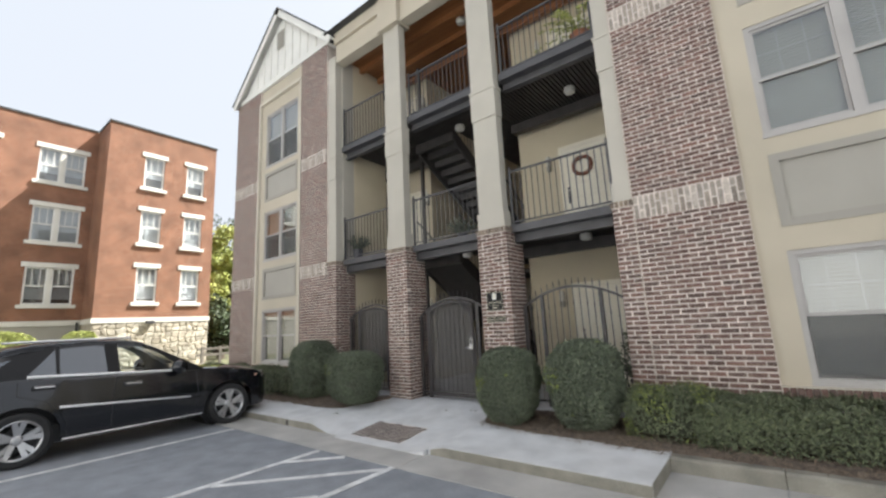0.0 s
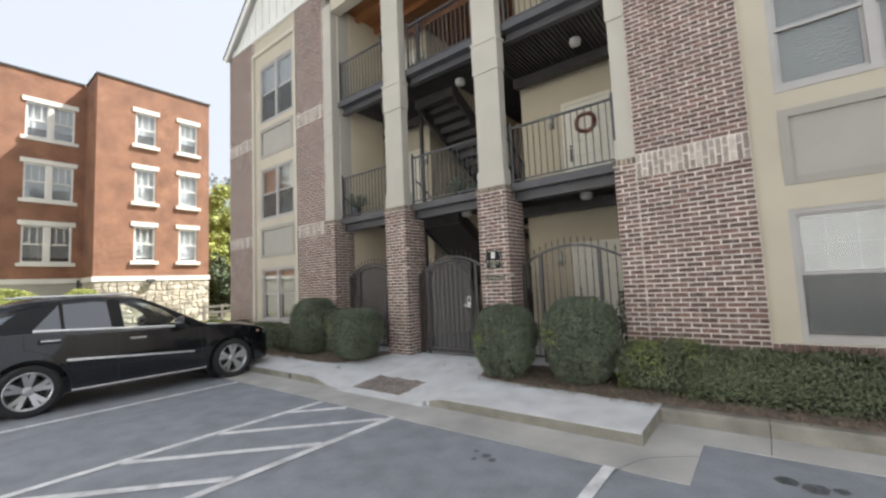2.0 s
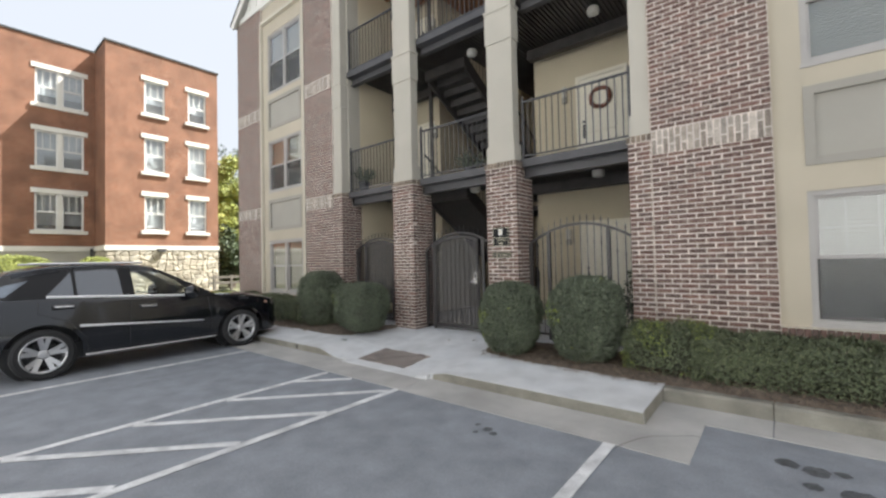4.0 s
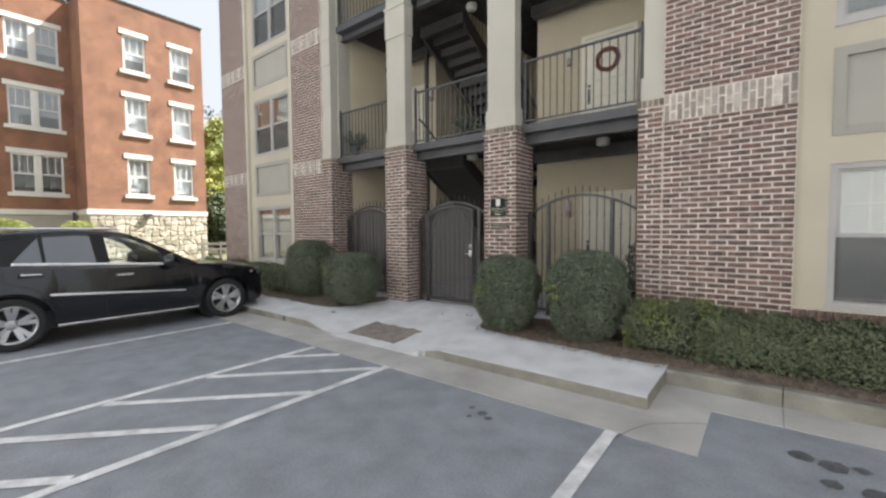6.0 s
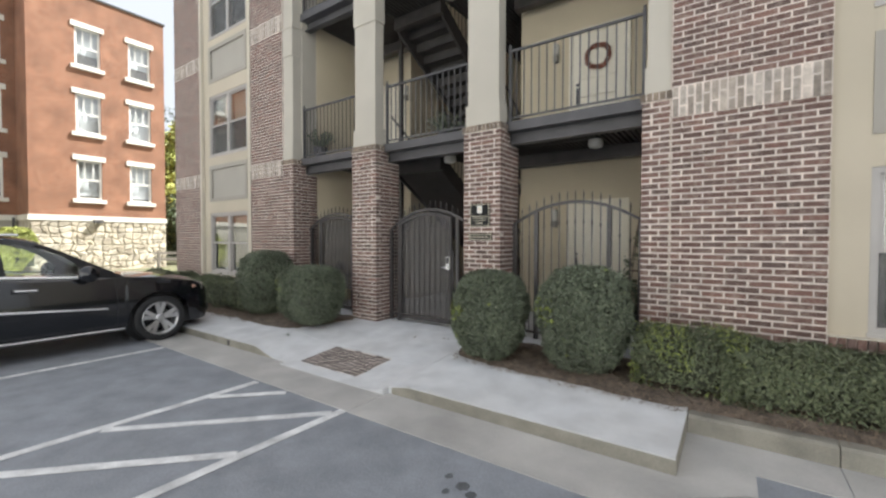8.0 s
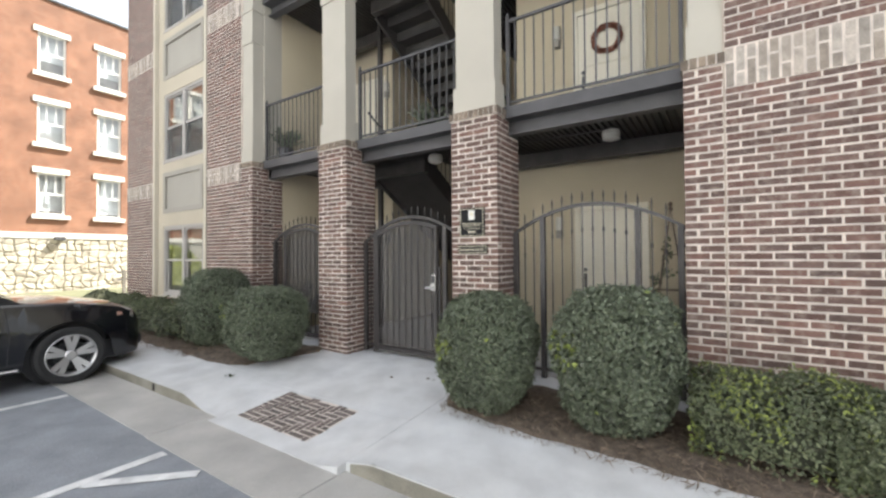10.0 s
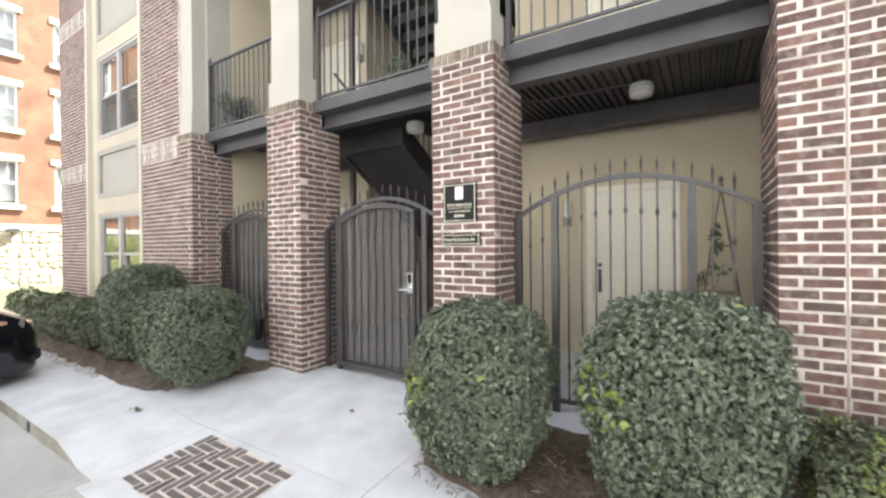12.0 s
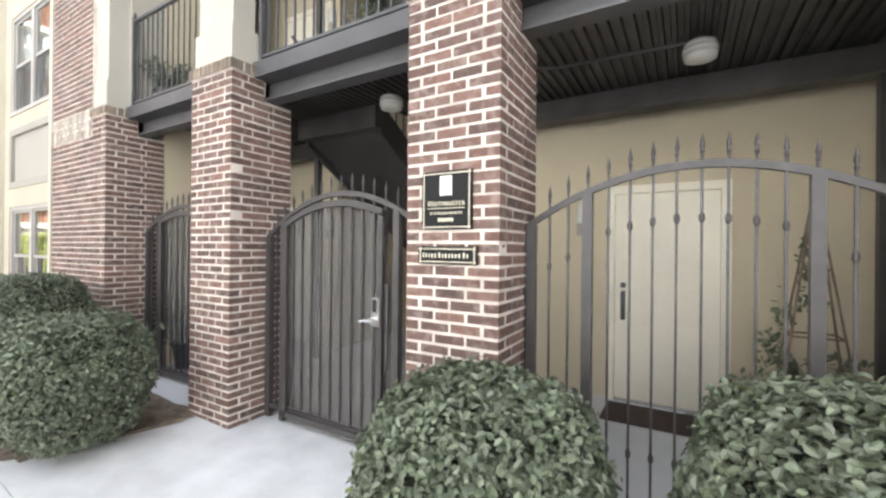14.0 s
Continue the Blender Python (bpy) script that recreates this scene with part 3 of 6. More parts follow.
def window(x0, x1, z0, z1, y, muntins, blind, name, group, screen):
    """Twin double-hung window, set back in the stucco; blind: share of the height covered."""
    w = thing(name, ((x0 + x1) / 2, y, z0), "paired double-hung window with greige frame and pale blinds", "window", group, "structure")
    f = 0.06
    for a, b, c, d in ((x0, x0 + f, z0, z1), (x1 - f, x1, z0, z1), (x0 + f, x1 - f, z1 - f, z1), (x0 + f, x1 - f, z0, z0 + 0.05)):
        part("window_frame", box(a, b, y - 0.03, y + 0.1, c, d), m_sash, w, bevel=0.006)
    xm = (x0 + x1) / 2
    part("mullion", box(xm - 0.05, xm + 0.05, y - 0.025, y + 0.1, z0 + 0.05, z1 - f), m_sash, w, bevel=0.006)
    zm = (z0 + z1) / 2
    for a, b in ((x0 + f, xm - 0.05), (xm + 0.05, x1 - f)):
        for lo, hi, dy in ((z0 + 0.05, zm + 0.02, 0.03), (zm - 0.02, z1 - f, 0.0)):
            sash = bmesh.new()
            s = 0.035
            box(a, a + s, y + dy, y + dy + 0.03, lo, hi, sash)
            box(b - s, b, y + dy, y + dy + 0.03, lo, hi, sash)
            box(a + s, b - s, y + dy, y + dy + 0.03, hi - s, hi, sash)
            box(a + s, b - s, y + dy, y + dy + 0.03, lo, lo + s + 0.01, sash)
            if muntins and dy == 0.0:
                for i in (1, 2):
                    u = a + (b - a) * i / 3
                    box(u - 0.006, u + 0.006, y + dy + 0.02, y + dy + 0.028, lo + s, hi - s, sash)
                box(a + s, b - s, y + dy + 0.021, y + dy + 0.0275, (lo + hi) / 2 - 0.006, (lo + hi) / 2 + 0.006, sash)
            sh = part("sash", sash, m_sash, w)
            pane = part("pane", box(a + s, b - s, y + dy + 0.013, y + dy + 0.017, lo + s, hi - s), m_glass, sh)
            pane.visible_shadow = False
            if dy > 0 and screen:
                part("insect_screen", box(a + 0.01, b - 0.01, y + 0.004, y + 0.006, lo + 0.01, hi - 0.04), m_screen, sh, "dark insect screen")
        if blind:
            bm = bmesh.new()
            top, n = z1 - f, 0
            while top > z1 - f - (z1 - z0) * blind:
                box(a + 0.01, b - 0.01, y + 0.115, y + 0.121, top - 0.046, top, bm)
                top -= 0.05
            part("blind", bm, m_blind, w)
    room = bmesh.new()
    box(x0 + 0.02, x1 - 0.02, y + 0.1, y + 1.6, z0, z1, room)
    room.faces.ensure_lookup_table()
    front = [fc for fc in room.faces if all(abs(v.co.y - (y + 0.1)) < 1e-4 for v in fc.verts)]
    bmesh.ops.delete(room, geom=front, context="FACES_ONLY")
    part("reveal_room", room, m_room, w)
    return w


def strip(name, x0, x1, wx0, wx1, light):
    """Stucco strip of a bay: a window a storey with painted panels between them."""
    y, edges = 7.5, ((0.60, 2.16), (3.66, 5.22), (6.72, 8.55))
    panels = ((2.46, 3.40), (5.56, 6.50))
    holes = sorted(list(edges) + list(panels))
    wall = core(name, x0, wx0, y, 7.8, 0.56, 9.55, m_stucco, "cream stucco strip with windows and taupe panels")
    part("stucco", box(wx1, x1, y, 7.8, 0.56, 9.55), m_stucco, wall)
    z = 0.56
    for a, b in holes:
        part("stucco", box(wx0, wx1, y, 7.8, z, a), m_stucco, wall)
        z = b
    part("stucco", box(wx0, wx1, y, 7.8, z, 9.55), m_stucco, wall)
    for i, (a, b) in enumerate(edges):
        window(wx0, wx1, a, b, y + 0.045, light, (0.97, 0.97, 0.97)[i] if light else (1.0, 0.55, 0.5)[i], "window_" + str(i + 1), "bay windows", (i == 0) if light else (i > 0))
        part("sill", box(wx0 - 0.01, wx1 + 0.01, y - 0.015, y + 0.02, a - 0.035, a + 0.005), m_sash, wall, bevel=0.006)
    for a, b in panels:
        part("panel", box(wx0 + 0.1, wx1 - 0.1, y + 0.035, y + 0.06, a + 0.1, b - 0.1), m_panel, wall)
        for q in ((wx0, wx0 + 0.1, a, b), (wx1 - 0.1, wx1, a, b), (wx0 + 0.1, wx1 - 0.1, a, a + 0.1), (wx0 + 0.1, wx1 - 0.1, b - 0.1, b)):
            part("panel_frame", box(q[0], q[1], y - 0.012, y + 0.07, q[2], q[3]), m_panel_frame, wall, bevel=0.005)
    # brick-on-edge sill under the strip
    boxes, u = [], x0
    while u < x1 - 0.03:
        boxes.append((u + 0.006, u + 0.062, FRONT - 0.03, FRONT + 0.12, 0.45, 0.55))
        u += 0.068
    base = core(name + "_base", x0, x1, FRONT + PROUD, 7.8, -0.1, 0.54, m_mortar, "brick plinth under the stucco strip")
    lay_bricks(wall_bricks(x0, x1, FRONT, -0.1, 0.44) + boxes, base, 0)
    part("flashing", box(x0, x1, FRONT - 0.034, y + 0.01, 0.552, 0.562), m_cream, base)


strip("wall_strip_east", -0.53, 1.87, -0.24, 1.58, True)
strip("wall_strip_west", -13.0, -10.6, -12.68, -10.86, False)
# dressed white surround of the west strip
for x in (-13.02, -10.66):
    tagged(part("trim", box(x, x + 0.08, FRONT - 0.02, 7.52, 0.57, 8.95), m_cream, bevel=0.01), "cream trim board beside the stucco strip", "trim", kind="structure")
tagged(part("trim", box(-13.02, -10.58, FRONT - 0.025, 7.5, 8.95, 9.05), m_cream, bevel=0.01), "cream trim board over the stucco strip", "trim", kind="structure")


def gable(xa, xb, tag):
    xc, ze, zp, yf = (xa + xb) / 2, 9.6, 11.95, FRONT + 0.02
    g = thing("roof_gable_" + tag, (xc, yf, ze), "off-white board-and-batten gable with a dark shingle roof", "gable", kind="structure")
    part("gable_wall", prism([(xa + 0.25, ze - 0.1), (xb - 0.25, ze - 0.1), (xc, zp - 0.28)], "y", yf, yf + 0.25), m_white, g)
    x = xa + 0.5
    while x < xb - 0.4:
        h = ze + (zp - ze) * (1 - abs(x - xc) / ((xb - xa) / 2)) - 0.34
        if h > ze + 0.12:
            part("batten", box(x - 0.035, x + 0.035, yf - 0.03, yf, ze + 0.08, h), m_white, g)
        x += 0.42
    part("frieze_board", box(xa + 0.28, xb - 0.28, yf - 0.045, yf - 0.002, ze - 0.1, ze + 0.08), m_white, g)
    vent = part("vent", box(xc - 0.2, xc + 0.2, yf - 0.06, yf - 0.032, zp - 1.35, zp - 0.75), m_panel, g, "dark louvred attic vent")
    for i in range(6):
        part("slat", box(xc - 0.17, xc + 0.17, yf - 0.075, yf - 0.06, zp - 1.31 + i * 0.09, zp - 1.26 + i * 0.09), m_panel_frame, vent)
    for s, xe in ((-1, xa - 0.02), (1, xb + 0.02)):
        d = Vector((xc - xe, 0, zp - ze + 0.12))
        n = Vector((-d.z, 0, d.x)).normalized() * (1 if s < 0 else -1)
        if n.z < 0:
            n = -n
        e, p = Vector((xe, 0, ze - 0.12)), Vector((xc, 0, zp))
        for nm, lo, hi, y0, y1, ma in (("rake_board", -0.2, 0.0, yf - 0.2, yf - 0.16, m_white), ("soffit", -0.06, -0.02, yf - 0.16, yf + 0.1, m_white), ("roof_slope", 0.0, 0.05, yf - 0.22, 16.2, m_roof)):
            part(nm, prism([((e + n * lo).x, (e + n * lo).z), ((p + n * lo).x, (p + n * lo).z), ((p + n * hi).x, (p + n * hi).z), ((e + n * hi).x, (e + n * hi).z)], "y", y0, y1), ma, g)
    part("rear_wall", prism([(xa + 0.25, ze - 0.1), (xb - 0.25, ze - 0.1), (xc, zp - 0.28)], "y", 15.7, 15.95), m_stucco, g)


gable(-14.6, -8.95, "west")
gable(-2.2, 3.45, "east")

# eaves beam and main roof over the breezeway
tagged(part("trim", box(-8.96, -2.19, FRONT + 0.03, 7.75, TOP, 9.28), m_stucco, bevel=0.01), "cream stucco eaves beam", "beam", kind="structure")
tagged(part("trim", box(-8.96, -2.19, FRONT - 0.05, 7.76, 9.285, 9.6), m_stucco, bevel=0.015), "cream eaves fascia", "fascia", kind="structure")
for x0, x1 in list(PIERS.values())[1:3]:
    tagged(part("trim", box(x0 - 0.03, x1 + 0.03, FRONT - 0.09, 7.78, TOP - 0.05, 10.2), m_stucco, bevel=0.01), "cream stucco pilaster above the eaves", "pilaster", kind="structure")
tagged(part("roof", prism([(FRONT - 0.25, 9.6), (12.0, 11.9), (16.2, 9.6)], "x", -9.2, -1.95), m_roof), "charcoal shingle roof", "roof", kind="structure")
tagged(part("ceiling_top", box(-9.0, -2.1, 7.76, 15.9, 9.0, 9.06), m_wood), "warm stained wooden porch ceiling", "ceiling", kind="structure")
for y in (8.3, 9.0, 9.7):
    tagged(part("trim", box(-9.0, -2.1, y, y + 0.12, 8.86, 9.0), m_wood), "warm stained wooden ceiling beam", "beam", kind="structure")
# unseen white wall facing the bays, added to bounce sunlight into them
core("wall_bounce", -24, 34, -15.4, -15.0, LOT, 10.5, m_render, "unseen plain white wall added across the lot to bounce sunlight")
# body of the building behind
core("wall_rear", -14.5, 9.0, 15.9, 16.1, -0.1, 9.55, m_stucco, "cream stucco rear wall")
# unseen wing, added so that the lot lies in shade
core("wall_shade_wing", 3.6, 14.0, FRONT + 0.1, 16.1, -0.1, 11.0, m_stucco, "unseen cream stucco wing added to keep the lot in shade")

# breezeway walls
core("wall_breezeway_east", -4.9, -0.9, BACK, BACK + 0.2, 0, 9.0, m_wall_in, "tan stucco breezeway wall")
core("wall_breezeway_west", -11.5, -7.84, BACK, BACK + 0.2, 0, 9.0, m_wall_in, "tan stucco breezeway wall")
core("wall_west_return", -9.2, -8.97, 8.052, 9.25, 0, 9.0, m_wall_in, "tan stucco return wall of the breezeway")
core("wall_west_jamb", -9.2, -8.975, 7.682, 8.051, 3.2, 9.0, m_trim, "pale stucco jamb beside the column")
core("wall_east_jamb", -2.165, -1.9, 7.682, 8.051, 3.2, 9.0, m_trim, "pale stucco jamb beside the column")
core("wall_west_end", -11.6, -11.4, 9.25, BACK, 0, 9.0, m_wall_in, "tan stucco end wall of the breezeway")
core("wall_west_inner", -11.4, -9.2, 9.1, 9.25, 0, 9.0, m_wall_in, "tan stucco inner wall of the breezeway")
core("wall_east_end", -0.9, -0.7, 8.1, BACK + 0.2, 0, 9.0, m_wall_in, "tan stucco end wall of the breezeway")
core("wall_stair_west", -8.0, -7.84, BACK + 0.2, 15.6, 0, 9.0, m_wall_in, "tan stucco stair wall")
core("wall_stair_east", -4.9, -4.75, BACK + 0.2, 15.6, 0, 9.0, m_wall_in, "tan stucco stair wall")
core("wall_stair_rear", -8.0, -4.7, 15.6, 15.8, 0, 9.0, m_wall_in, "tan stucco stair wall")


def corrugated(x0, x1, y0, y1, z, tag):
    """Ribbed metal deck, ribs running to the back, with its concrete topping."""
    outline, x = [], x0
    while x < x1 - 0.09:
        outline += [(x, z), (x + 0.036, z), (x + 0.045, z - 0.036), (x + 0.072, z - 0.036)]
        x += 0.081
    outline += [(x, z), (x1, z), (x1, z + 0.06), (x0, z + 0.06)]
    return tagged(part("ceiling_" + tag, prism(outline, "y", y0, y1), m_deck), "dark painted corrugated metal deck ceiling", "ceiling", kind="structure")


for lv, zf in enumerate(FLOORS[1:]):
    t = ("second", "third")[lv]
    corrugated(-4.85, -0.95, 7.8, 9.98, zf - 0.06, t + "_east")
    corrugated(-11.4, -7.3, 7.8, 9.98, zf - 0.06, t + "_west")
    corrugated(-7.3, -4.85, 7.8, 8.885, zf - 0.06, t + "_mid")
    corrugated(-6.05, -4.85, 8.886, 9.93, zf - 0.06, t + "_stair_head")
    corrugated(-6.05, -4.85, 9.935, 13.15, zf - 0.06, t + "_stair")
    for (a0, a1), (b0, b1) in zip(list(PIERS.values()), list(PIERS.values())[1:]):
        bay = thing("beam_bay", ((a1 + b0) / 2, 7.8, zf - 0.3), "charcoal painted steel balcony edge beam", "beam", "balcony beams", "structure")
        lo = zf - 0.29
        part("lower_flange", box(a1 - 0.02, b0 + 0.02, 7.755, 7.9, lo, lo + 0.02), m_steel, bay)
        part("web", box(a1 - 0.02, b0 + 0.02, 7.82, 7.835, lo + 0.02, zf - 0.1), m_steel, bay)
        part("upper_flange", box(a1 - 0.02, b0 + 0.02, 7.757, 7.9, zf - 0.12, zf - 0.1), m_steel, bay)
        part("fascia_channel", box(a1 - 0.02, b0 + 0.02, 7.64, 7.757, zf - 0.12, zf + 0.02), m_steel, bay, bevel=0.006)
    # back beam and cross beams
    for x0, x1 in ((-4.85, -0.95), (-11.4, -7.3)):
        core("trim", x0, x1, 9.55, 9.75, zf - 0.31, zf - 0.098, m_deck, "dark steel back beam", "beam")
    core("trim", -7.28, -6.06, 8.76, 8.88, zf - 0.33, zf - 0.098, m_deck, "dark steel stair head beam", "beam")


def railing(x0, x1, y, z, name="balcony_railing", group="balcony railings"):
    r = thing(name, ((x0 + x1) / 2, y, z), "charcoal painted steel balcony railing with thin pickets", "railing", group)
    part("top_rail", box(x0, x1, y - 0.02, y + 0.02, z + 1.03, z + 1.06), m_steel, r)
    part("bottom_rail", box(x0, x1, y - 0.012, y + 0.012, z + 0.05, z + 0.075), m_steel, r)
    for x in (x0 + 0.02, x1 - 0.02):
        post = part("post", box(x - 0.02, x + 0.02, y - 0.021, y + 0.021, z, z + 1.1), m_steel, r)
        part("finial", lathe([(0.0, 0.06), (0.02, 0.04), (0.014, 0.02), (0.022, 0.0)], (x, y, z + 1.1), 8), m_steel, post)
    n = round((x1 - x0) / 0.115)
    for i in range(1, n):
        x = x0 + (x1 - x0) * i / n
        part("picket", box(x - 0.007, x + 0.007, y - 0.007, y + 0.007, z + 0.075, z + 1.03), m_steel, r)
    return r


for zf in FLOORS[1:]:
    for (a0, a1), (b0, b1) in zip(list(PIERS.values()), list(PIERS.values())[1:]):
        railing(a1 + 0.005, b0 - 0.005, 7.70, zf + 0.02)


def door(x, z, tag, handle_left=True):
    """Cream six-foot-eight door with raised panels, casing, lever set and threshold."""
    y = BACK
    d = thing("door_" + tag, (x, y, z), "cream painted panelled apartment door with wide casing", "door", "apartment doors", "structure")
    w, h = 0.92, 2.14
    part("slab", box(x - w / 2, x + w / 2, y - 0.03, y + 0.01, z + 0.03, z + h), m_door, d)
    for a, b in ((x - w / 2 - 0.085, x - w / 2 - 0.005), (x + w / 2 + 0.005, x + w / 2 + 0.085)):
        part("casing", box(a, b, y - 0.045, y + 0.01, z, z + h + 0.09), m_door, d, bevel=0.008)
    part("casing", box(x - w / 2 - 0.005, x + w / 2 + 0.005, y - 0.046, y + 0.01, z + h + 0.008, z + h + 0.09), m_door, d, bevel=0.008)
    part("threshold", box(x - w / 2, x + w / 2, y - 0.06, y, z + 0.002, z + 0.028), m_chrome, d)
    for zl, zh, arch in ((0.2, 0.82, 0), (0.95, 1.17, 0), (1.28, 1.95, 1)):
        if arch:
            n = 10
            pts = [(x - 0.32, z + zl), (x + 0.32, z + zl)] + [(x + 0.32 - 0.64 * i / n, z + zh - 0.1 + 0.1 * math.sin(math.pi * i / n)) for i in range(n + 1)]
        else:
            pts = [(x - 0.32, z + zl), (x + 0.32, z + zl), (x + 0.32, z + zh), (x - 0.32, z + zh)]
        part("raised_panel", prism(pts, "y", y - 0.055, y - 0.028), m_door, d, bevel=0.022)
    s = -1 if handle_left else 1
    hx = x + s * 0.38
    hd = part("handle", box(hx - 0.022, hx + 0.022, y - 0.045, y - 0.028, z + 0.84, z + 1.14), m_steel, d, "dark metal grip handle", bevel=0.006)
    part("grip", rod((hx, y - 0.09, z + 0.86), (hx, y - 0.09, z + 1.0), 0.011), m_steel, hd)
    part("grip_stub", rod((hx, y - 0.09, z + 0.995), (hx, y - 0.04, z + 0.995), 0.009), m_steel, hd)
    part("deadbolt", lathe([(0.0, -0.055), (0.028, -0.05), (0.03, -0.028)], (hx, y, z + 1.2), 12, "Y"), m_steel, hd)
    part("peephole", lathe([(0.0, -0.034), (0.009, -0.032), (0.009, -0.026)], (x, y, z + 1.52), 8, "Y"), m_steel, d)


for i, zf in enumerate(FLOORS):
    door(-3.35, zf, ("ground", "second", "third")[i])
    door(-8.55, zf, ("ground_west", "second_west", "third_west")[i])
for x, y in ((-1.9, 9.62), (-7.70, 9.47), (-9.12, 9.32)):
    tagged(part("column_steel", box(x - 0.04, x + 0.04, y - 0.04, y + 0.04, 0, 9.0), m_deck), "dark painted square steel post", "post", "steel posts", "structure")


# ---- stairs ----
def flight(x0, x1, y_top, z_top, z_low, closed):
    n = 18
    rise, run = (z_top - z_low) / n, 0.28
    f = thing("staircase", ((x0 + x1) / 2, y_top, z_low), "dark steel open stair flight with closed treads", "staircase", "stair flights")
    for x in (x0, x1 - 0.05):
        a, b = y_top - 0.02, y_top + run * (n - 1) + 0.1
        zb = z_low + 0.02
        part("stringer", prism([(a, z_top - 0.02), (a, z_top - 0.38), (b - 0.16, zb), (b, zb), (b, zb + 0.22)], "x", x, x + 0.05), m_stair, f)
    for i in range(1, n):
        y, z = y_top + run * (i - 1), z_top - rise * i
        part("tread", box(x0 + 0.05, x1 - 0.05, y, y + 0.27, z - 0.05, z), m_stair, f)
        part("riser", box(x0 + 0.05, x1 - 0.05, y - 0.006, y + 0.004, z - 0.002, z + rise - 0.05), m_stair, f)
    if closed:   # sheet steel under the treads
        part("soffit", prism([(a + 0.02, z_top - 0.3), (a + 0.02, z_top - 0.33), (b - 0.4, zb + 0.12), (b - 0.4, zb + 0.15)], "x", x0 + 0.05, x1 - 0.05), m_stair, f)
    h = bmesh.new()
    rod((x0 + 0.07, y_top - 0.3, z_top + 0.86), (x0 + 0.07, y_top + run * (n - 1), z_low + 0.95), 0.02, bm=h)
    part("handrail", h, m_steel, f)
    for i in range(0, n * 2):
        y, z = y_top + run / 2 * i, z_top - rise * i / 2
        if y < y_top + run * (n - 1):
            part("baluster", box(x1 - 0.03, x1 - 0.016, y, y + 0.014, z, z + 0.9), m_steel, f)
    r = bmesh.new()
    rod((x1 - 0.023, y_top, z_top + 0.9), (x1 - 0.023, y_top + run * (n - 1), z_low + 1.0), 0.02, bm=r)
    part("handrail", r, m_steel, f)


flight(-7.28, -6.08, 8.9, FLOORS[1], 0.0, True)
flight(-7.28, -6.08, 8.9, FLOORS[2], FLOORS[1], False)
# landings at the foot of each upper flight
core("floor_landing_second", -7.83, -4.9, 13.75, 15.6, FLOORS[1] - 0.15, FLOORS[1], m_deck, "dark steel stair landing", "landing")
core("floor_walk_second", -6.05, -4.9, 13.16, 13.745, FLOORS[1] - 0.15, FLOORS[1], m_deck, "dark steel walkway beside the stair", "walkway")
core("floor_walk_third", -6.05, -4.9, 13.16, 15.59, FLOORS[2] - 0.15, FLOORS[2], m_deck, "dark steel walkway beside the stair", "walkway")


# ---- ironwork gates ----
def spear(x, y, z, parent):
    part("spear", lathe([(0.007, 0.0), (0.007, 0.035), (0.012, 0.045), (0.007, 0.056), (0.0125, 0.08), (0.0, 0.15)], (x, y, z), 6), m_iron, parent)


def arch_z(x, x0, x1, low, high):
    t = (2 * x - x0 - x1) / (x1 - x0)
    return high - (high - low) * t * t


def arch_bar(x0, x1, a, b, low, high, y, w, h, name, parent, n=24):
    """Bent flat bar along the arch between a and b."""
    bm = bmesh.new()
    prev = None
    for i in range(n + 1):
        x = a + (b - a) * i / n
        z = arch_z(x, x0, x1, low, high)
        ring = [bm.verts.new(p) for p in ((x, y - w, z - h), (x, y + w, z - h), (x, y + w, z), (x, y - w, z))]
        if prev:
            for k in range(4):
                bm.faces.new((prev[k], prev[(k + 1) % 4], ring[(k + 1) % 4], ring[k]))
        else:
            bm.faces.new(ring)
        prev = ring
    bm.faces.new(prev)
    part(name, bm, m_iron, parent)


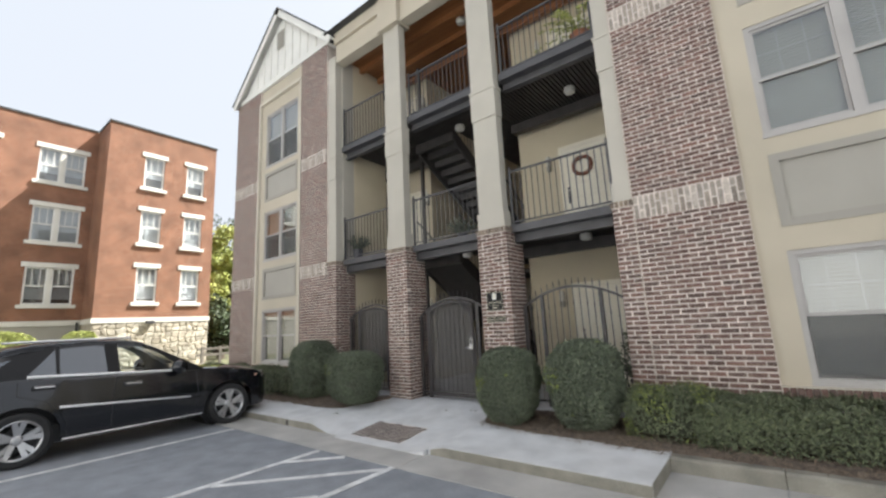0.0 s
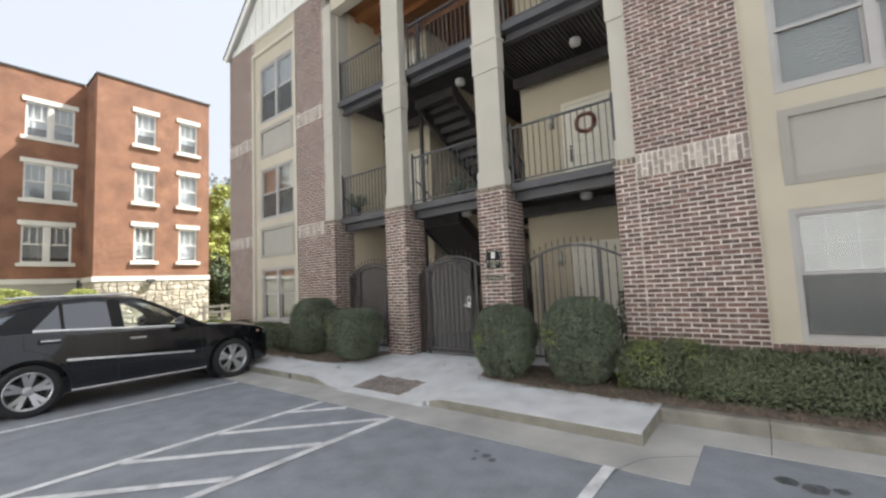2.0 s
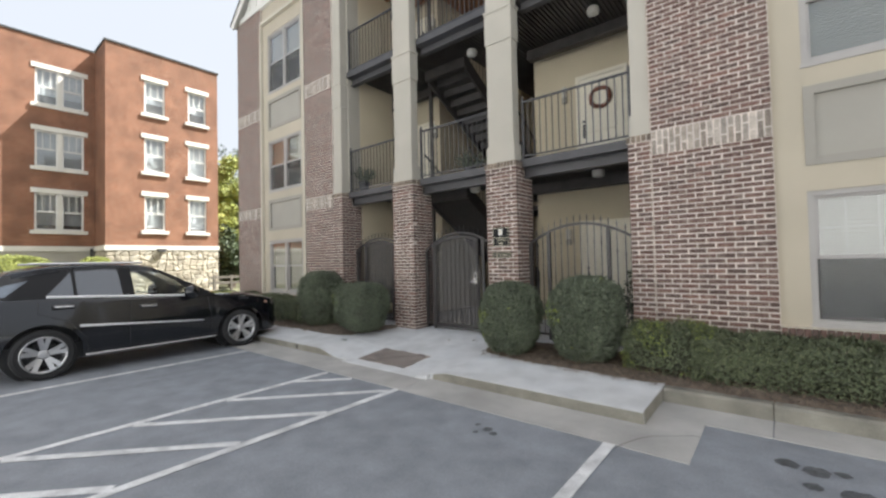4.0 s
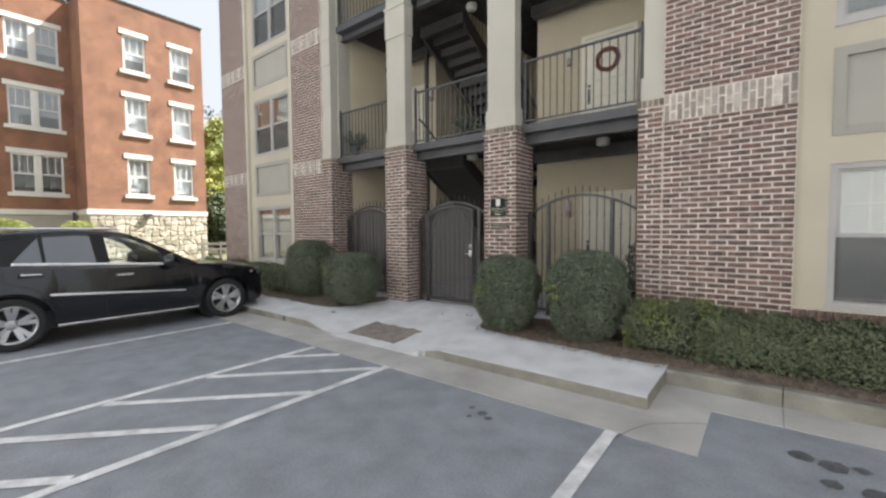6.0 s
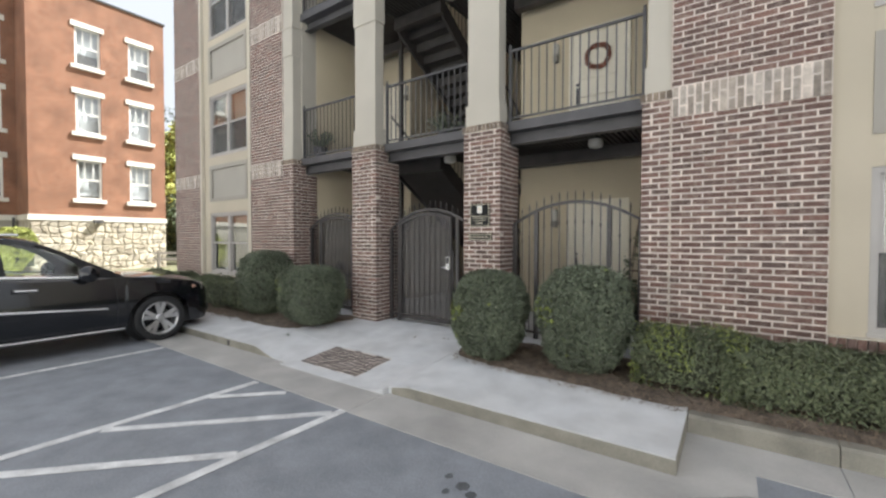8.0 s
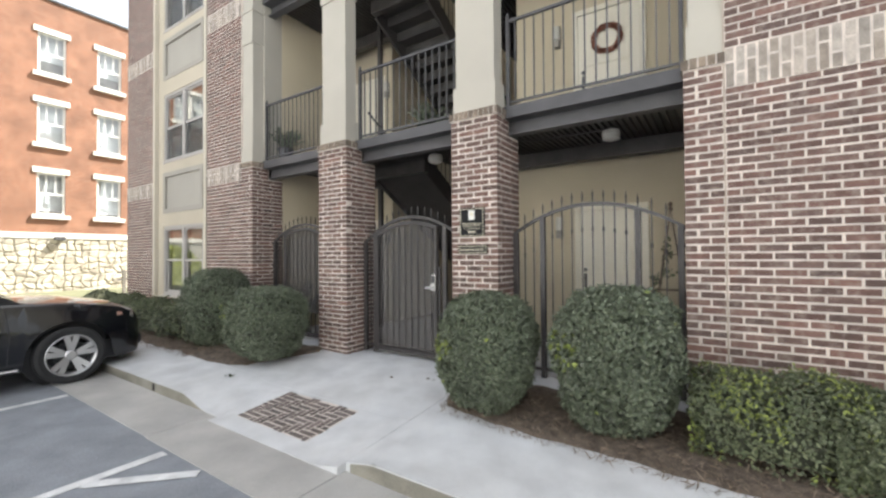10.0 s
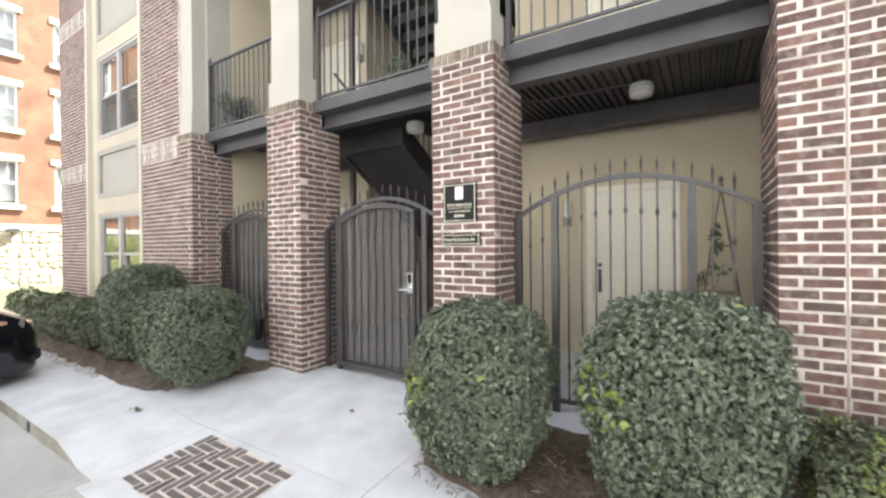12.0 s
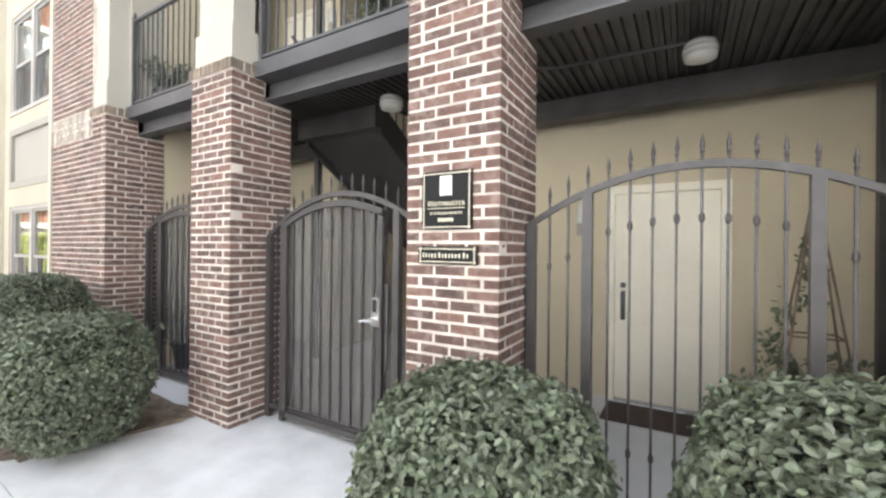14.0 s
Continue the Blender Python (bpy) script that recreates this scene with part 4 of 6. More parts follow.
def iron_panel(name, x0, x1, posts, leaf, label, mesh_sheet, low=1.72, high=2.03, foot=0.03, y=7.86, hem=0.12):
    g = thing(name, ((x0 + x1) / 2, y, 0.0), label, "gate", "iron entrance gates")
    arch_bar(x0, x1, x0, x1, low, high, y, 0.02, 0.04, "arched_rail", g)
    for x in posts:
        part("post", box(x - 0.028, x + 0.028, y - 0.028, y + 0.028, 0.0, arch_z(x, x0, x1, low, high) - 0.03), m_iron, g)
    part("bottom_rail", box(x0, x1, y - 0.015, y + 0.015, foot + 0.05, foot + 0.085), m_iron, g)
    for x in posts[1:-1]:
        spear(x, y, arch_z(x, x0, x1, low, high) - 0.002, g)
    bars = []
    for a, b in zip(posts, posts[1:]):
        n = round((b - a) / 0.116)
        bars += [(a + (b - a) * i / n, 0.30 if b - a > 0.6 else 0.36) for i in range(1, n)]
    for x, drop in bars:
        top = arch_z(x, x0, x1, low, high)
        bar = part("picket", box(x - 0.0065, x + 0.0065, y - 0.0065, y + 0.0065, foot + 0.06, top - 0.02), m_iron, g)
        for zc in (top - drop, 0.41):
            part("collar", lathe([(0.007, -0.03), (0.0145, -0.01), (0.0145, 0.01), (0.007, 0.03)], (x, y, zc), 8), m_iron, bar)
        spear(x, y, top - 0.002, g)
    for x, s in ((x0, 1), (x1, -1)):
        pts = [Vector((x + s * 0.02, y, low - 0.02 - 0.5 * k / 10 + 0.0)) + Vector((s * -0.035 * math.sin(k * 0.9), 0, 0)) for k in range(11)]
        part("scroll_bracket", tube(pts, 0.013), m_iron, g)
    if leaf:
        a, b = leaf
        part("leaf_stile", box(a, a + 0.045, y - 0.05, y - 0.022, 0.06, arch_z(a, x0, x1, low, high) - 0.1), m_iron, g)
        part("leaf_stile", box(b - 0.045, b, y - 0.05, y - 0.022, 0.06, arch_z(b, x0, x1, low, high) - 0.1), m_iron, g)
        arch_bar(x0, x1, a, b, low - 0.075, high - 0.075, y - 0.036, 0.014, 0.05, "leaf_head", g)
        part("leaf_sill", box(a, b, y - 0.05, y - 0.022, 0.05, 0.1), m_iron, g)
    if mesh_sheet:
        a, b = mesh_sheet
        k = 16
        pts = [(a, hem), (b, hem)] + [(b + (a - b) * i / k, arch_z(b + (a - b) * i / k, x0, x1, low, high) - 0.1) for i in range(k + 1)]
        part("screen_sheet", prism(pts, "y", y + 0.016, y + 0.02), m_mesh, g, "dark perforated metal screen sheet")
    return g


def gate_lock(g, x, y, z):
    lock = part("lock", box(x - 0.035, x + 0.035, y - 0.075, y - 0.05, z - 0.02, z + 0.2), m_chrome, g, "brushed chrome keypad lock", bevel=0.006)
    part("lever", rod((x, y - 0.11, z + 0.03), (x - 0.11, y - 0.115, z + 0.02), 0.012), m_chrome, lock)
    part("rose", rod((x, y - 0.12, z + 0.03), (x, y - 0.07, z + 0.03), 0.026, seg=14), m_chrome, lock)
    part("keypad", box(x - 0.02, x + 0.02, y - 0.079, y - 0.074, z + 0.09, z + 0.18), m_black, lock)
    part("strike_plate", box(x + 0.075, x + 0.1, y - 0.045, y - 0.03, z - 0.35, z + 0.3), m_iron, g)


gate_main = iron_panel("iron_gate", -6.52, -4.70, (-6.49, -6.29, -5.02, -4.74), (-6.25, -5.13), "dark brown arched iron pedestrian gate with a screen sheet", (-6.25, -5.13), y=7.8, high=2.02, low=1.66)
gate_lock(gate_main, -5.175, 7.8, 0.985)
iron_panel("iron_gate", -4.04, -2.2, (-4.01, -3.67, -2.64, -2.25), None, "dark brown arched iron fence panel with spear pickets", None)
iron_panel("iron_gate", -8.95, -7.18, (-8.9, -8.6, -7.52, -7.22), (-8.55, -7.57), "dark brown arched iron gate between brick piers", (-8.55, -7.57), hem=0.45)


# ---- ceiling lamps, sconces ----
def ceiling_lamp(x, y, z):
    l = thing("ceiling_lamp", (x, y, z), "white ribbed drum ceiling lamp on a dark box", "ceiling lamp", "breezeway lamps")
    part("junction_box", rod((x, y, z), (x, y, z - 0.06), 0.055, seg=12), m_deck, l)
    part("shade", lathe([(0.05, -0.03), (0.105, -0.038), (0.112, -0.062), (0.104, -0.067), (0.116, -0.074), (0.116, -0.106), (0.108, -0.11), (0.113, -0.117), (0.104, -0.152), (0.06, -0.168), (0.0, -0.172)], (x, y, z), 24), m_lamp, l, smooth=True)
    return l


for zf in (FLOORS[1], FLOORS[2]):
    for x, y in ((-3.09, 8.84), (-5.72, 8.6), (-7.95, 8.6)):
        ceiling_lamp(x, y, zf - 0.097)
pipe = tube([Vector(q) for q in ((-3.14, 8.84, FLOORS[1] - 0.112), (-4.1, 8.79, FLOORS[1] - 0.112), (-4.22, 8.74, FLOORS[1] - 0.112), (-4.6, 8.35, FLOORS[1] - 0.112))], 0.012, 8)
tagged(part("trim", pipe, m_steel), "thin painted conduit under the deck feeding the lamp", "conduit", kind="structure")
for x in (-3.07, -5.5):
    ceiling_lamp(x, 8.6, 8.98)
for zf in FLOORS:
    for x in (-4.15, -7.95):
        s = thing("wall_sconce", (x, BACK, zf + 1.75), "pale half-cylinder wall sconce beside the door", "wall sconce", "door sconces")
        part("shade", lathe([(0.05, 0.0), (0.055, 0.02), (0.055, 0.2), (0.05, 0.22)], (x, BACK - 0.06, zf + 1.85), 14), m_lamp, s)
        part("back_plate", box(x - 0.05, x + 0.05, BACK - 0.02, BACK, zf + 1.72, zf + 2.06), m_panel_frame, s)
        part("collar", box(x - 0.04, x + 0.04, BACK - 0.1, BACK - 0.02, zf + 1.72, zf + 1.84), m_panel_frame, s)
mat_rug = tagged(part("doormat", box(-3.85, -2.95, 9.35, 9.85, 0.001, 0.016), m_mat_rug, bevel=0.004), "brown fibre doormat at the door", "doormat")


# ---- plaques ----
def words(text, x, y, z, size, parent, material, wide):
    cu = bpy.data.curves.new("lettering", "FONT")
    cu.body, cu.size, cu.align_x, cu.extrude = text, size, "CENTER", 0.001
    tmp = bpy.data.objects.new("lettering", cu)
    scene.collection.objects.link(tmp)
    dg = bpy.context.evaluated_depsgraph_get()
    me = bpy.data.meshes.new_from_object(tmp.evaluated_get(dg))
    bpy.data.objects.remove(tmp)
    xs = [v.co.x for v in me.vertices]
    me.transform(Matrix.Diagonal((wide / (max(xs) - min(xs)), 1, 1, 1)))
    me.transform(pose(x, y, z, 90))
    me.materials.clear()
    return link("lettering", me, material, parent)


def plaque(x0, x1, z0, z1, label):
    y = FRONT
    p = thing("plaque", ((x0 + x1) / 2, y, z0), label, "sign", "entrance plaques")
    part("plate", box(x0, x1, y - 0.02, y - 0.002, z0, z1), m_black, p, bevel=0.003)
    e = 0.012
    for a, b, c, d in ((x0 + e, x0 + e + 0.006, z0 + 0.002, z1 - 0.002), (x1 - e - 0.006, x1 - e, z0 + 0.002, z1 - 0.002), (x0 + 0.002, x1 - 0.002, z0 + e, z0 + e + 0.006), (x0 + 0.002, x1 - 0.002, z1 - e - 0.006, z1 - e)):
        part("border", box(a, b, y - 0.0225, y - 0.0195, c, d), m_brass, p)
    return p, y - 0.0215


PX = (-4.55, -4.213)
p, py = plaque(PX[0], PX[1], 1.667, 2.012, "black plaque with pale crest and brass lettering on the brick pier")
xc = (PX[0] + PX[1]) / 2
part("crest", box(xc - 0.04, xc + 0.04, py - 0.003, py, 1.868, 1.982), m_white, p, "pale crest shape")
part("crest_mark", box(xc - 0.018, xc + 0.018, py - 0.005, py - 0.003, 1.918, 1.95), m_brass, p)
words("W", xc - 0.112, py, 1.806, 0.046, p, m_brass, 0.032)
words("ESTMINSTER", xc + 0.018, py, 1.806, 0.036, p, m_brass, 0.218)
part("rule", box(xc - 0.125, xc + 0.125, py - 0.002, py, 1.79, 1.794), m_brass, p)
words("A CONDOMINIUM", xc, py, 1.756, 0.022, p, m_brass, 0.215)
for i in range(6):
    part("illegible_mark", box(xc - 0.05 + i * 0.0175, xc - 0.038 + i * 0.0175, py - 0.002, py, 1.714, 1.734), m_brass, p)
p, py = plaque(-4.572, -4.178, 1.462, 1.568, "small black address plaque with brass border on the brick pier")
bar_x = -4.538
for i, wide in enumerate((9, 12, 8, 13, 11, 0, 12, 9, 14, 10, 12, 11, 13, 0, 12, 10)):
    if wide:
        part("illegible_mark", box(bar_x, bar_x + wide * 0.0009, py - 0.002, py, 1.501, 1.531 if i in (0, 6, 14) else 1.525), m_brass, p)
    bar_x += wide * 0.0014 + 0.0062

# ---- wreath, pots and trellis ----
def wreath(x, y, z, r):
    rr = random.Random(8)
    w = thing("door_wreath", (x, y, z - r), "round reddish-brown grapevine wreath on the door", "wreath")
    bm = bmesh.new()
    for k in range(16):
        ph, tw, rad = rr.uniform(0, 6.28), rr.choice((3, 4, 5)), rr.uniform(0.02, 0.045)
        pts = []
        for i in range(41):
            a = 2 * math.pi * i / 40
            q = r + rad * math.cos(tw * a + ph)
            pts.append(Vector((x + q * math.cos(a), y - 0.045 + rad * 0.8 * math.sin(tw * a + ph), z + q * math.sin(a))))
        for a, b in zip(pts, pts[1:]):
            rod(a, b, 0.007, seg=4, bm=bm)
    part("vine_ring", bm, m_vine, w)


wreath(-3.35, BACK - 0.05, FLOORS[1] + 1.64, 0.2)


def leaf_mesh(name, pts, normals, size, wide, seed, jitter=0.6, fold=0.25):
    """Folded leaves of two quads each, at pts, looking roughly along normals."""
    r = np.random.RandomState(seed)
    n = len(pts)
    nor = normals + r.normal(0, jitter, (n, 3))
    nor /= np.linalg.norm(nor, axis=1)[:, None] + 1e-9
    d = r.normal(0, 1, (n, 3)) + np.array((0, 0, 0.25))
    d -= (d * nor).sum(1)[:, None] * nor
    d /= np.linalg.norm(d, axis=1)[:, None] + 1e-9
    s = np.cross(d, nor)
    ln = size * r.uniform(0.65, 1.25, (n, 1))
    w = ln * wide
    up = nor * w * fold
    v = np.stack([pts - d * ln * 0.5, pts - d * ln * 0.15 + s * w * 0.5 + up, pts + d * ln * 0.22 + s * w * 0.42 + up, pts + d * ln * 0.5, pts + d * ln * 0.22 - s * w * 0.42 + up, pts - d * ln * 0.15 - s * w * 0.5 + up], 1).reshape(-1, 3)
    f = np.array([(0, 1, 2, 3), (0, 3, 4, 5)])
    f = (f[None] + 6 * np.arange(n)[:, None, None]).reshape(-1, 4)
    me = bpy.data.meshes.new(name)
    me.from_pydata(v.tolist(), [], f.tolist())
    return me


def fuzz(p, k, amp):
    return amp * noise.noise(Vector(p) * k)


def round_bush(x, y, z0, z1, r, seed, label, new_leaves=0, leaves=19000, ex=0.72, wide=1.0):
    b = thing("shrub", (x, y, z0), label, "shrub", "clipped shrubs at the entrance")
    rs = np.random.RandomState(seed)
    c, hz = Vector((x, y, (z0 + z1) / 2 + 0.02)), (z1 - z0) / 2

    def shape(d):
        a = (abs(d[0]) ** (2 / ex) + abs(d[1]) ** (2 / ex) + abs(d[2]) ** (2 / ex)) ** (-ex / 2)
        k = 1 + fuzz((d[0] + seed, d[1], d[2]), 2.3, 0.10) + fuzz((d[0], d[1] + seed, d[2]), 6.0, 0.05)
        taper = 0.78 + 0.22 * min(1, (d[2] + 1)) if d[2] < 0 else 1
        return Vector((d[0] * a * r * wide * k * taper, d[1] * a * r * k * taper, d[2] * a * hz * (0.98 + 0.5 * (k - 1))))
    pts, nor = [], []
    while len(pts) < leaves:
        d = rs.normal(0, 1, 3)
        d /= np.linalg.norm(d)
        p = shape(d)
        depth = 1 - abs(rs.normal(0, 0.055))
        if rs.uniform() < 0.06:
            depth = 1 + rs.uniform(0, 0.05)
        pts.append(c + p * depth)
        nor.append((d[0], d[1], d[2] + 0.35))
    pts, nor = np.array(pts), np.array(nor)
    ob = link("foliage", leaf_mesh("foliage", pts, nor, 0.035, 0.6, seed, 0.75), m_leaf, b)
    ob["kind"] = "stuff"
    if new_leaves:
        spot = np.array(c) + np.array((-0.30, -0.42, 0.12))
        near = pts[np.linalg.norm(pts - spot, axis=1) < 0.16]
        pick = near[rs.choice(len(near), min(new_leaves, len(near)), replace=False)] * 1.0
        extra = pts[rs.choice(len(pts), new_leaves // 3)]
        q = np.concatenate([pick, extra])
        out = q - np.array(c)
        q = q + out / np.linalg.norm(out, axis=1)[:, None] * 0.02
        ob = link("new_growth", leaf_mesh("new_growth", q, out, 0.06, 0.55, seed + 50), m_leaf_new, b, "yellow-green young leaves")
        ob["kind"] = "stuff"
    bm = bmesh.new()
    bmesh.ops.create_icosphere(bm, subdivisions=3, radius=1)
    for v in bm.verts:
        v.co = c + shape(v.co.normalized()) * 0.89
    part("twig_shade_core", bm, m_twig, b, "dark solid core painted as the shade among inner twigs")
    part("stem", rod((x, y, z0 - 0.05), (x, y, z0 + 0.3), 0.05, 0.03), m_bark, b)


round_bush(-3.83, 6.74, -0.08, 1.07, 0.445, 3, "dark green clipped rounded holly shrub beside the gate", 30, 32000)
round_bush(-2.69, 6.90, -0.10, 1.15, 0.50, 14, "dark green clipped holly shrub with yellow-green young leaves", 42, 36000)
round_bush(-7.30, 6.62, 0.0, 1.0, 0.47, 25, "dark green clipped boxy holly shrub in the mulch bed", 20, 22000, 0.55, 1.14)
round_bush(-8.98, 6.82, -0.08, 1.24, 0.5, 36, "taller dark green clipped holly shrub in the mulch bed", 0)


def hedge(x0, x1, y0, y1, z0, z1, leaves, seed, label, material, size=0.05, name="hedge", shoots=0, skew=1.0):
    h = thing(name, ((x0 + x1) / 2, (y0 + y1) / 2, z0), label, "hedge")
    rs = np.random.RandomState(seed)
    L, W, H = x1 - x0, y1 - y0, z1 - z0
    around = W + 2 * H

    def section(u, x):
        """A point and outward normal on the rounded upright section, u from the front foot over the top to the back foot."""
        a = math.pi * (1.0 - u)
        c, q = math.cos(a), max(0.0, math.sin(a))
        e = 0.62
        py, pz = math.copysign(abs(c) ** e, c), q ** e
        tuck = 0.82 + 0.18 * min(1.0, pz * 2.2)
        return Vector((x, (y0 + y1) / 2 - py * W / 2 * tuck * -1, z0 + pz * H)), Vector((0, c, 0.25 + q))

    pts, nor = [], []
    for _ in range(leaves):
        end = rs.uniform() < 1.2 * W * H / (L * around)
        x = (x0 if rs.uniform() < 0.5 else x1) if end else x0 + L * rs.uniform() ** skew
        u = rs.uniform(0.0, 0.86)
        p, n = section(u, x)
        if end:
            k = math.sqrt(rs.uniform())
            p = Vector((x, (y0 + y1) / 2 + (p.y - (y0 + y1) / 2) * k, z0 + (p.z - z0) * k))
            n = Vector((-1 if x == x0 else 1, 0, 0.3))
        fade = min(1.0, min(p.x - x0, x1 - p.x) / 0.25 + 0.55) if not end else 1.0
        p.z = z0 + (p.z - z0) * (0.8 + 0.2 * fade)
        lump = fuzz(p, 1.7, 0.10) + fuzz(p, 5.0, 0.06) - abs(rs.normal(0, 0.035)) + (rs.uniform(0, 0.06) if rs.uniform() < 0.08 else 0)
        pts.append(p + n.normalized() * lump)
        nor.append(tuple(n))
    ob = link("foliage", leaf_mesh("foliage", np.array(pts), np.array(nor, dtype=float), size, 0.55, seed), material, h)
    ob["kind"] = "stuff"
    if shoots:
        near = [i for i, q in enumerate(pts) if fuzz(q, 3.2, 1.0) > 0.02]
        pick = np.array(near)[rs.choice(len(near), min(shoots, len(near)), replace=False)]
        up = np.array(nor, dtype=float)[pick]
        ob = link("young_growth", leaf_mesh("young_growth", np.array(pts)[pick] + up * 0.018, up, size, 0.5, seed + 40), m_leaf_new, h, "yellow-green young shoots")
        ob["kind"] = "stuff"
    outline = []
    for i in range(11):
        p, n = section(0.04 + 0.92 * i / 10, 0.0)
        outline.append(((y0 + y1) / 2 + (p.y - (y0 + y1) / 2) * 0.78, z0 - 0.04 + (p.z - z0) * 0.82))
    part("twig_shade_core", prism(outline, "x", x0 + 0.1, x1 - 0.1), m_twig, h, "dark solid core painted as the shade among inner twigs")
    return h


hedge(-1.35, 8.5, 6.5, 7.36, -0.05, 0.52, 52000, 4, "low clipped dark green hedge along the brick wall", m_hedge, 0.033, skew=1.7)
hedge(-2.14, -1.15, 6.56, 7.3, -0.05, 0.57, 7500, 9, "low green shrub with yellow-green shoots at the end of the hedge", m_hedge, 0.032, "shrub", 1300)
hedge(-14.6, -9.1, 6.5, 7.15, -0.08, 0.62, 9000, 6, "low clipped green hedge below the west bay", m_hedge, 0.055)


# ---- fallen leaves ----
for fx, fy, fs in ((-7.05, 5.98, 61), (-5.25, 6.95, 62), (-4.75, 7.1, 63)):
    rs = np.random.RandomState(fs)
    k = 9 if fs == 61 else 2
    q = np.stack([fx + rs.normal(0, 0.03, k), fy + rs.normal(0, 0.02, k), np.full(k, walk_z(fx, fy) + 0.012) + rs.uniform(0, 0.01, k)], 1)
    ob = link("fallen_leaves", leaf_mesh("fallen_leaves", q, np.tile(np.array((0.0, 0, 1)), (k, 1)), 0.05, 0.5, fs, 0.4), m_leaf if fs == 61 else m_straw)
    tagged(ob, "few fallen leaves lying on the pale concrete walk", "leaves")


# ---- planting beds ----
def mulch_bed(name, outline, z_edge, z_back, y_front, seed, label):
    """A mound of pine straw with an uneven rim; the outline runs along its front edge."""
    xs = [p[0] for p in outline]
    bm = bmesh.new()
    n = int((xs[-1] - xs[0]) / 0.06)
    prev = None
    for i in range(n + 1):
        x = xs[0] + (xs[-1] - xs[0]) * i / n
        yf = np.interp(x, xs, [p[1] for p in outline]) + fuzz((x, seed, 0), 3.0, 0.07)
        col = []
        for j in range(15):
            t = j / 14
            y = yf + (7.48 - yf) * t
            z = z_edge(x, y) + (z_back + 0.02) * min(1, t * 5) + fuzz((x, y, seed), 5, 0.03) * min(1, t * 6)
            col.append(bm.verts.new((x, y, z - (0.03 if j == 0 else 0))))
        if prev:
            for j in range(14):
                bm.faces.new((prev[j], col[j], col[j + 1], prev[j + 1]))
        prev = col
    bed = tagged(part(name, bm, m_mulch, smooth=True), label, "planting bed", kind="structure")
    rs = np.random.RandomState(seed)
    pts = []
    for _ in range(5200):
        x = rs.uniform(xs[0], min(xs[-1], xs[0] + 6))
        yf = float(np.interp(x, xs, [p[1] for p in outline]))
        y = yf + 0.9 * rs.uniform(-0.07, 1) ** 1.0
        if y < 7.4:
            pts.append((x, y, z_edge(x, y) + (z_back + 0.02) * min(1, max(0.0, (y - yf) / (7.48 - yf) * 5)) + rs.uniform(0.0, 0.035)))
    nor = np.tile(np.array((0.0, 0, 1)), (len(pts), 1))
    ob = link("needles", leaf_mesh("needles", np.array(pts), nor, 0.09, 0.07, seed, 0.45, 0.0), m_straw, bed)
    ob["kind"] = "stuff"


mulch_bed("ground_bed_east", [(-4.32, 6.72), (-4.2, 6.50), (-3.6, 6.36), (-2.4, 6.28), (-1.7, 6.25), (-1.55, 6.36), (8.8, 6.36)], lambda x, y: max(walk_z(x, y), -0.06), 0.0, 6.3, 3, "brown pine straw mulch under shrubs and hedge")
mulch_bed("ground_bed_west", [(-14.6, 6.2), (-9.0, 6.18), (-8.0, 6.12), (-7.5, 6.2), (-7.25, 6.6), (-7.0, 7.3)], walk_z, 0.0, 6.2, 5, "brown pine straw mulch under shrubs and hedge")


def potted(x, y, z, h, r, leaf, label, seed, spread=0.3, droop=0.0, pot_mat=None):
    p = thing("potted_plant", (x, y, z), label, "potted plant")
    part("pot", lathe([(r * 0.7, 0.0), (r, h), (r * 1.08, h), (r * 1.08, h * 0.92)], (x, y, z), 18), pot_mat or m_pot, p, smooth=False)
    rs = np.random.RandomState(seed)
    pts, nor = [], []
    for s in range(34):
        a, el = rs.uniform(0, 6.28), rs.uniform(0.3, 1.3)
        for k in range(22):
            t = k / 21
            q = Vector((math.cos(a) * math.cos(el), math.sin(a) * math.cos(el), math.sin(el))) * spread * t * 1.6
            q.z -= droop * t * t
            pts.append((x + q.x + rs.normal(0, 0.012), y + q.y + rs.normal(0, 0.012), z + h + q.z))
            nor.append((rs.normal(), rs.normal(), 1))
    ob = link("fronds", leaf_mesh("fronds", np.array(pts), np.array(nor), 0.075, 0.4, seed), leaf, p)
    ob["kind"] = "stuff"


potted(-2.5, 7.98, FLOORS[2], 0.3, 0.17, m_tree, "bushy bright green fern in a terracotta pot", 3, 0.55, 0.4, m_terra)
potted(-8.78, 8.0, FLOORS[1], 0.3, 0.14, m_leaf, "dark potted plant on the balcony", 5, 0.25)
potted(-8.7, 8.22, 0.0, 0.34, 0.17, m_leaf, "dark potted plant behind the gate", 7, 0.4)
potted(-5.7, 8.4, FLOORS[1], 0.24, 0.13, m_leaf, "dark leafy potted plant behind the stair railing", 11, 0.25)
potted(-2.43, 8.95, 0.0, 0.35, 0.19, m_leaf, "potted vine under a wooden trellis", 9, 0.35)


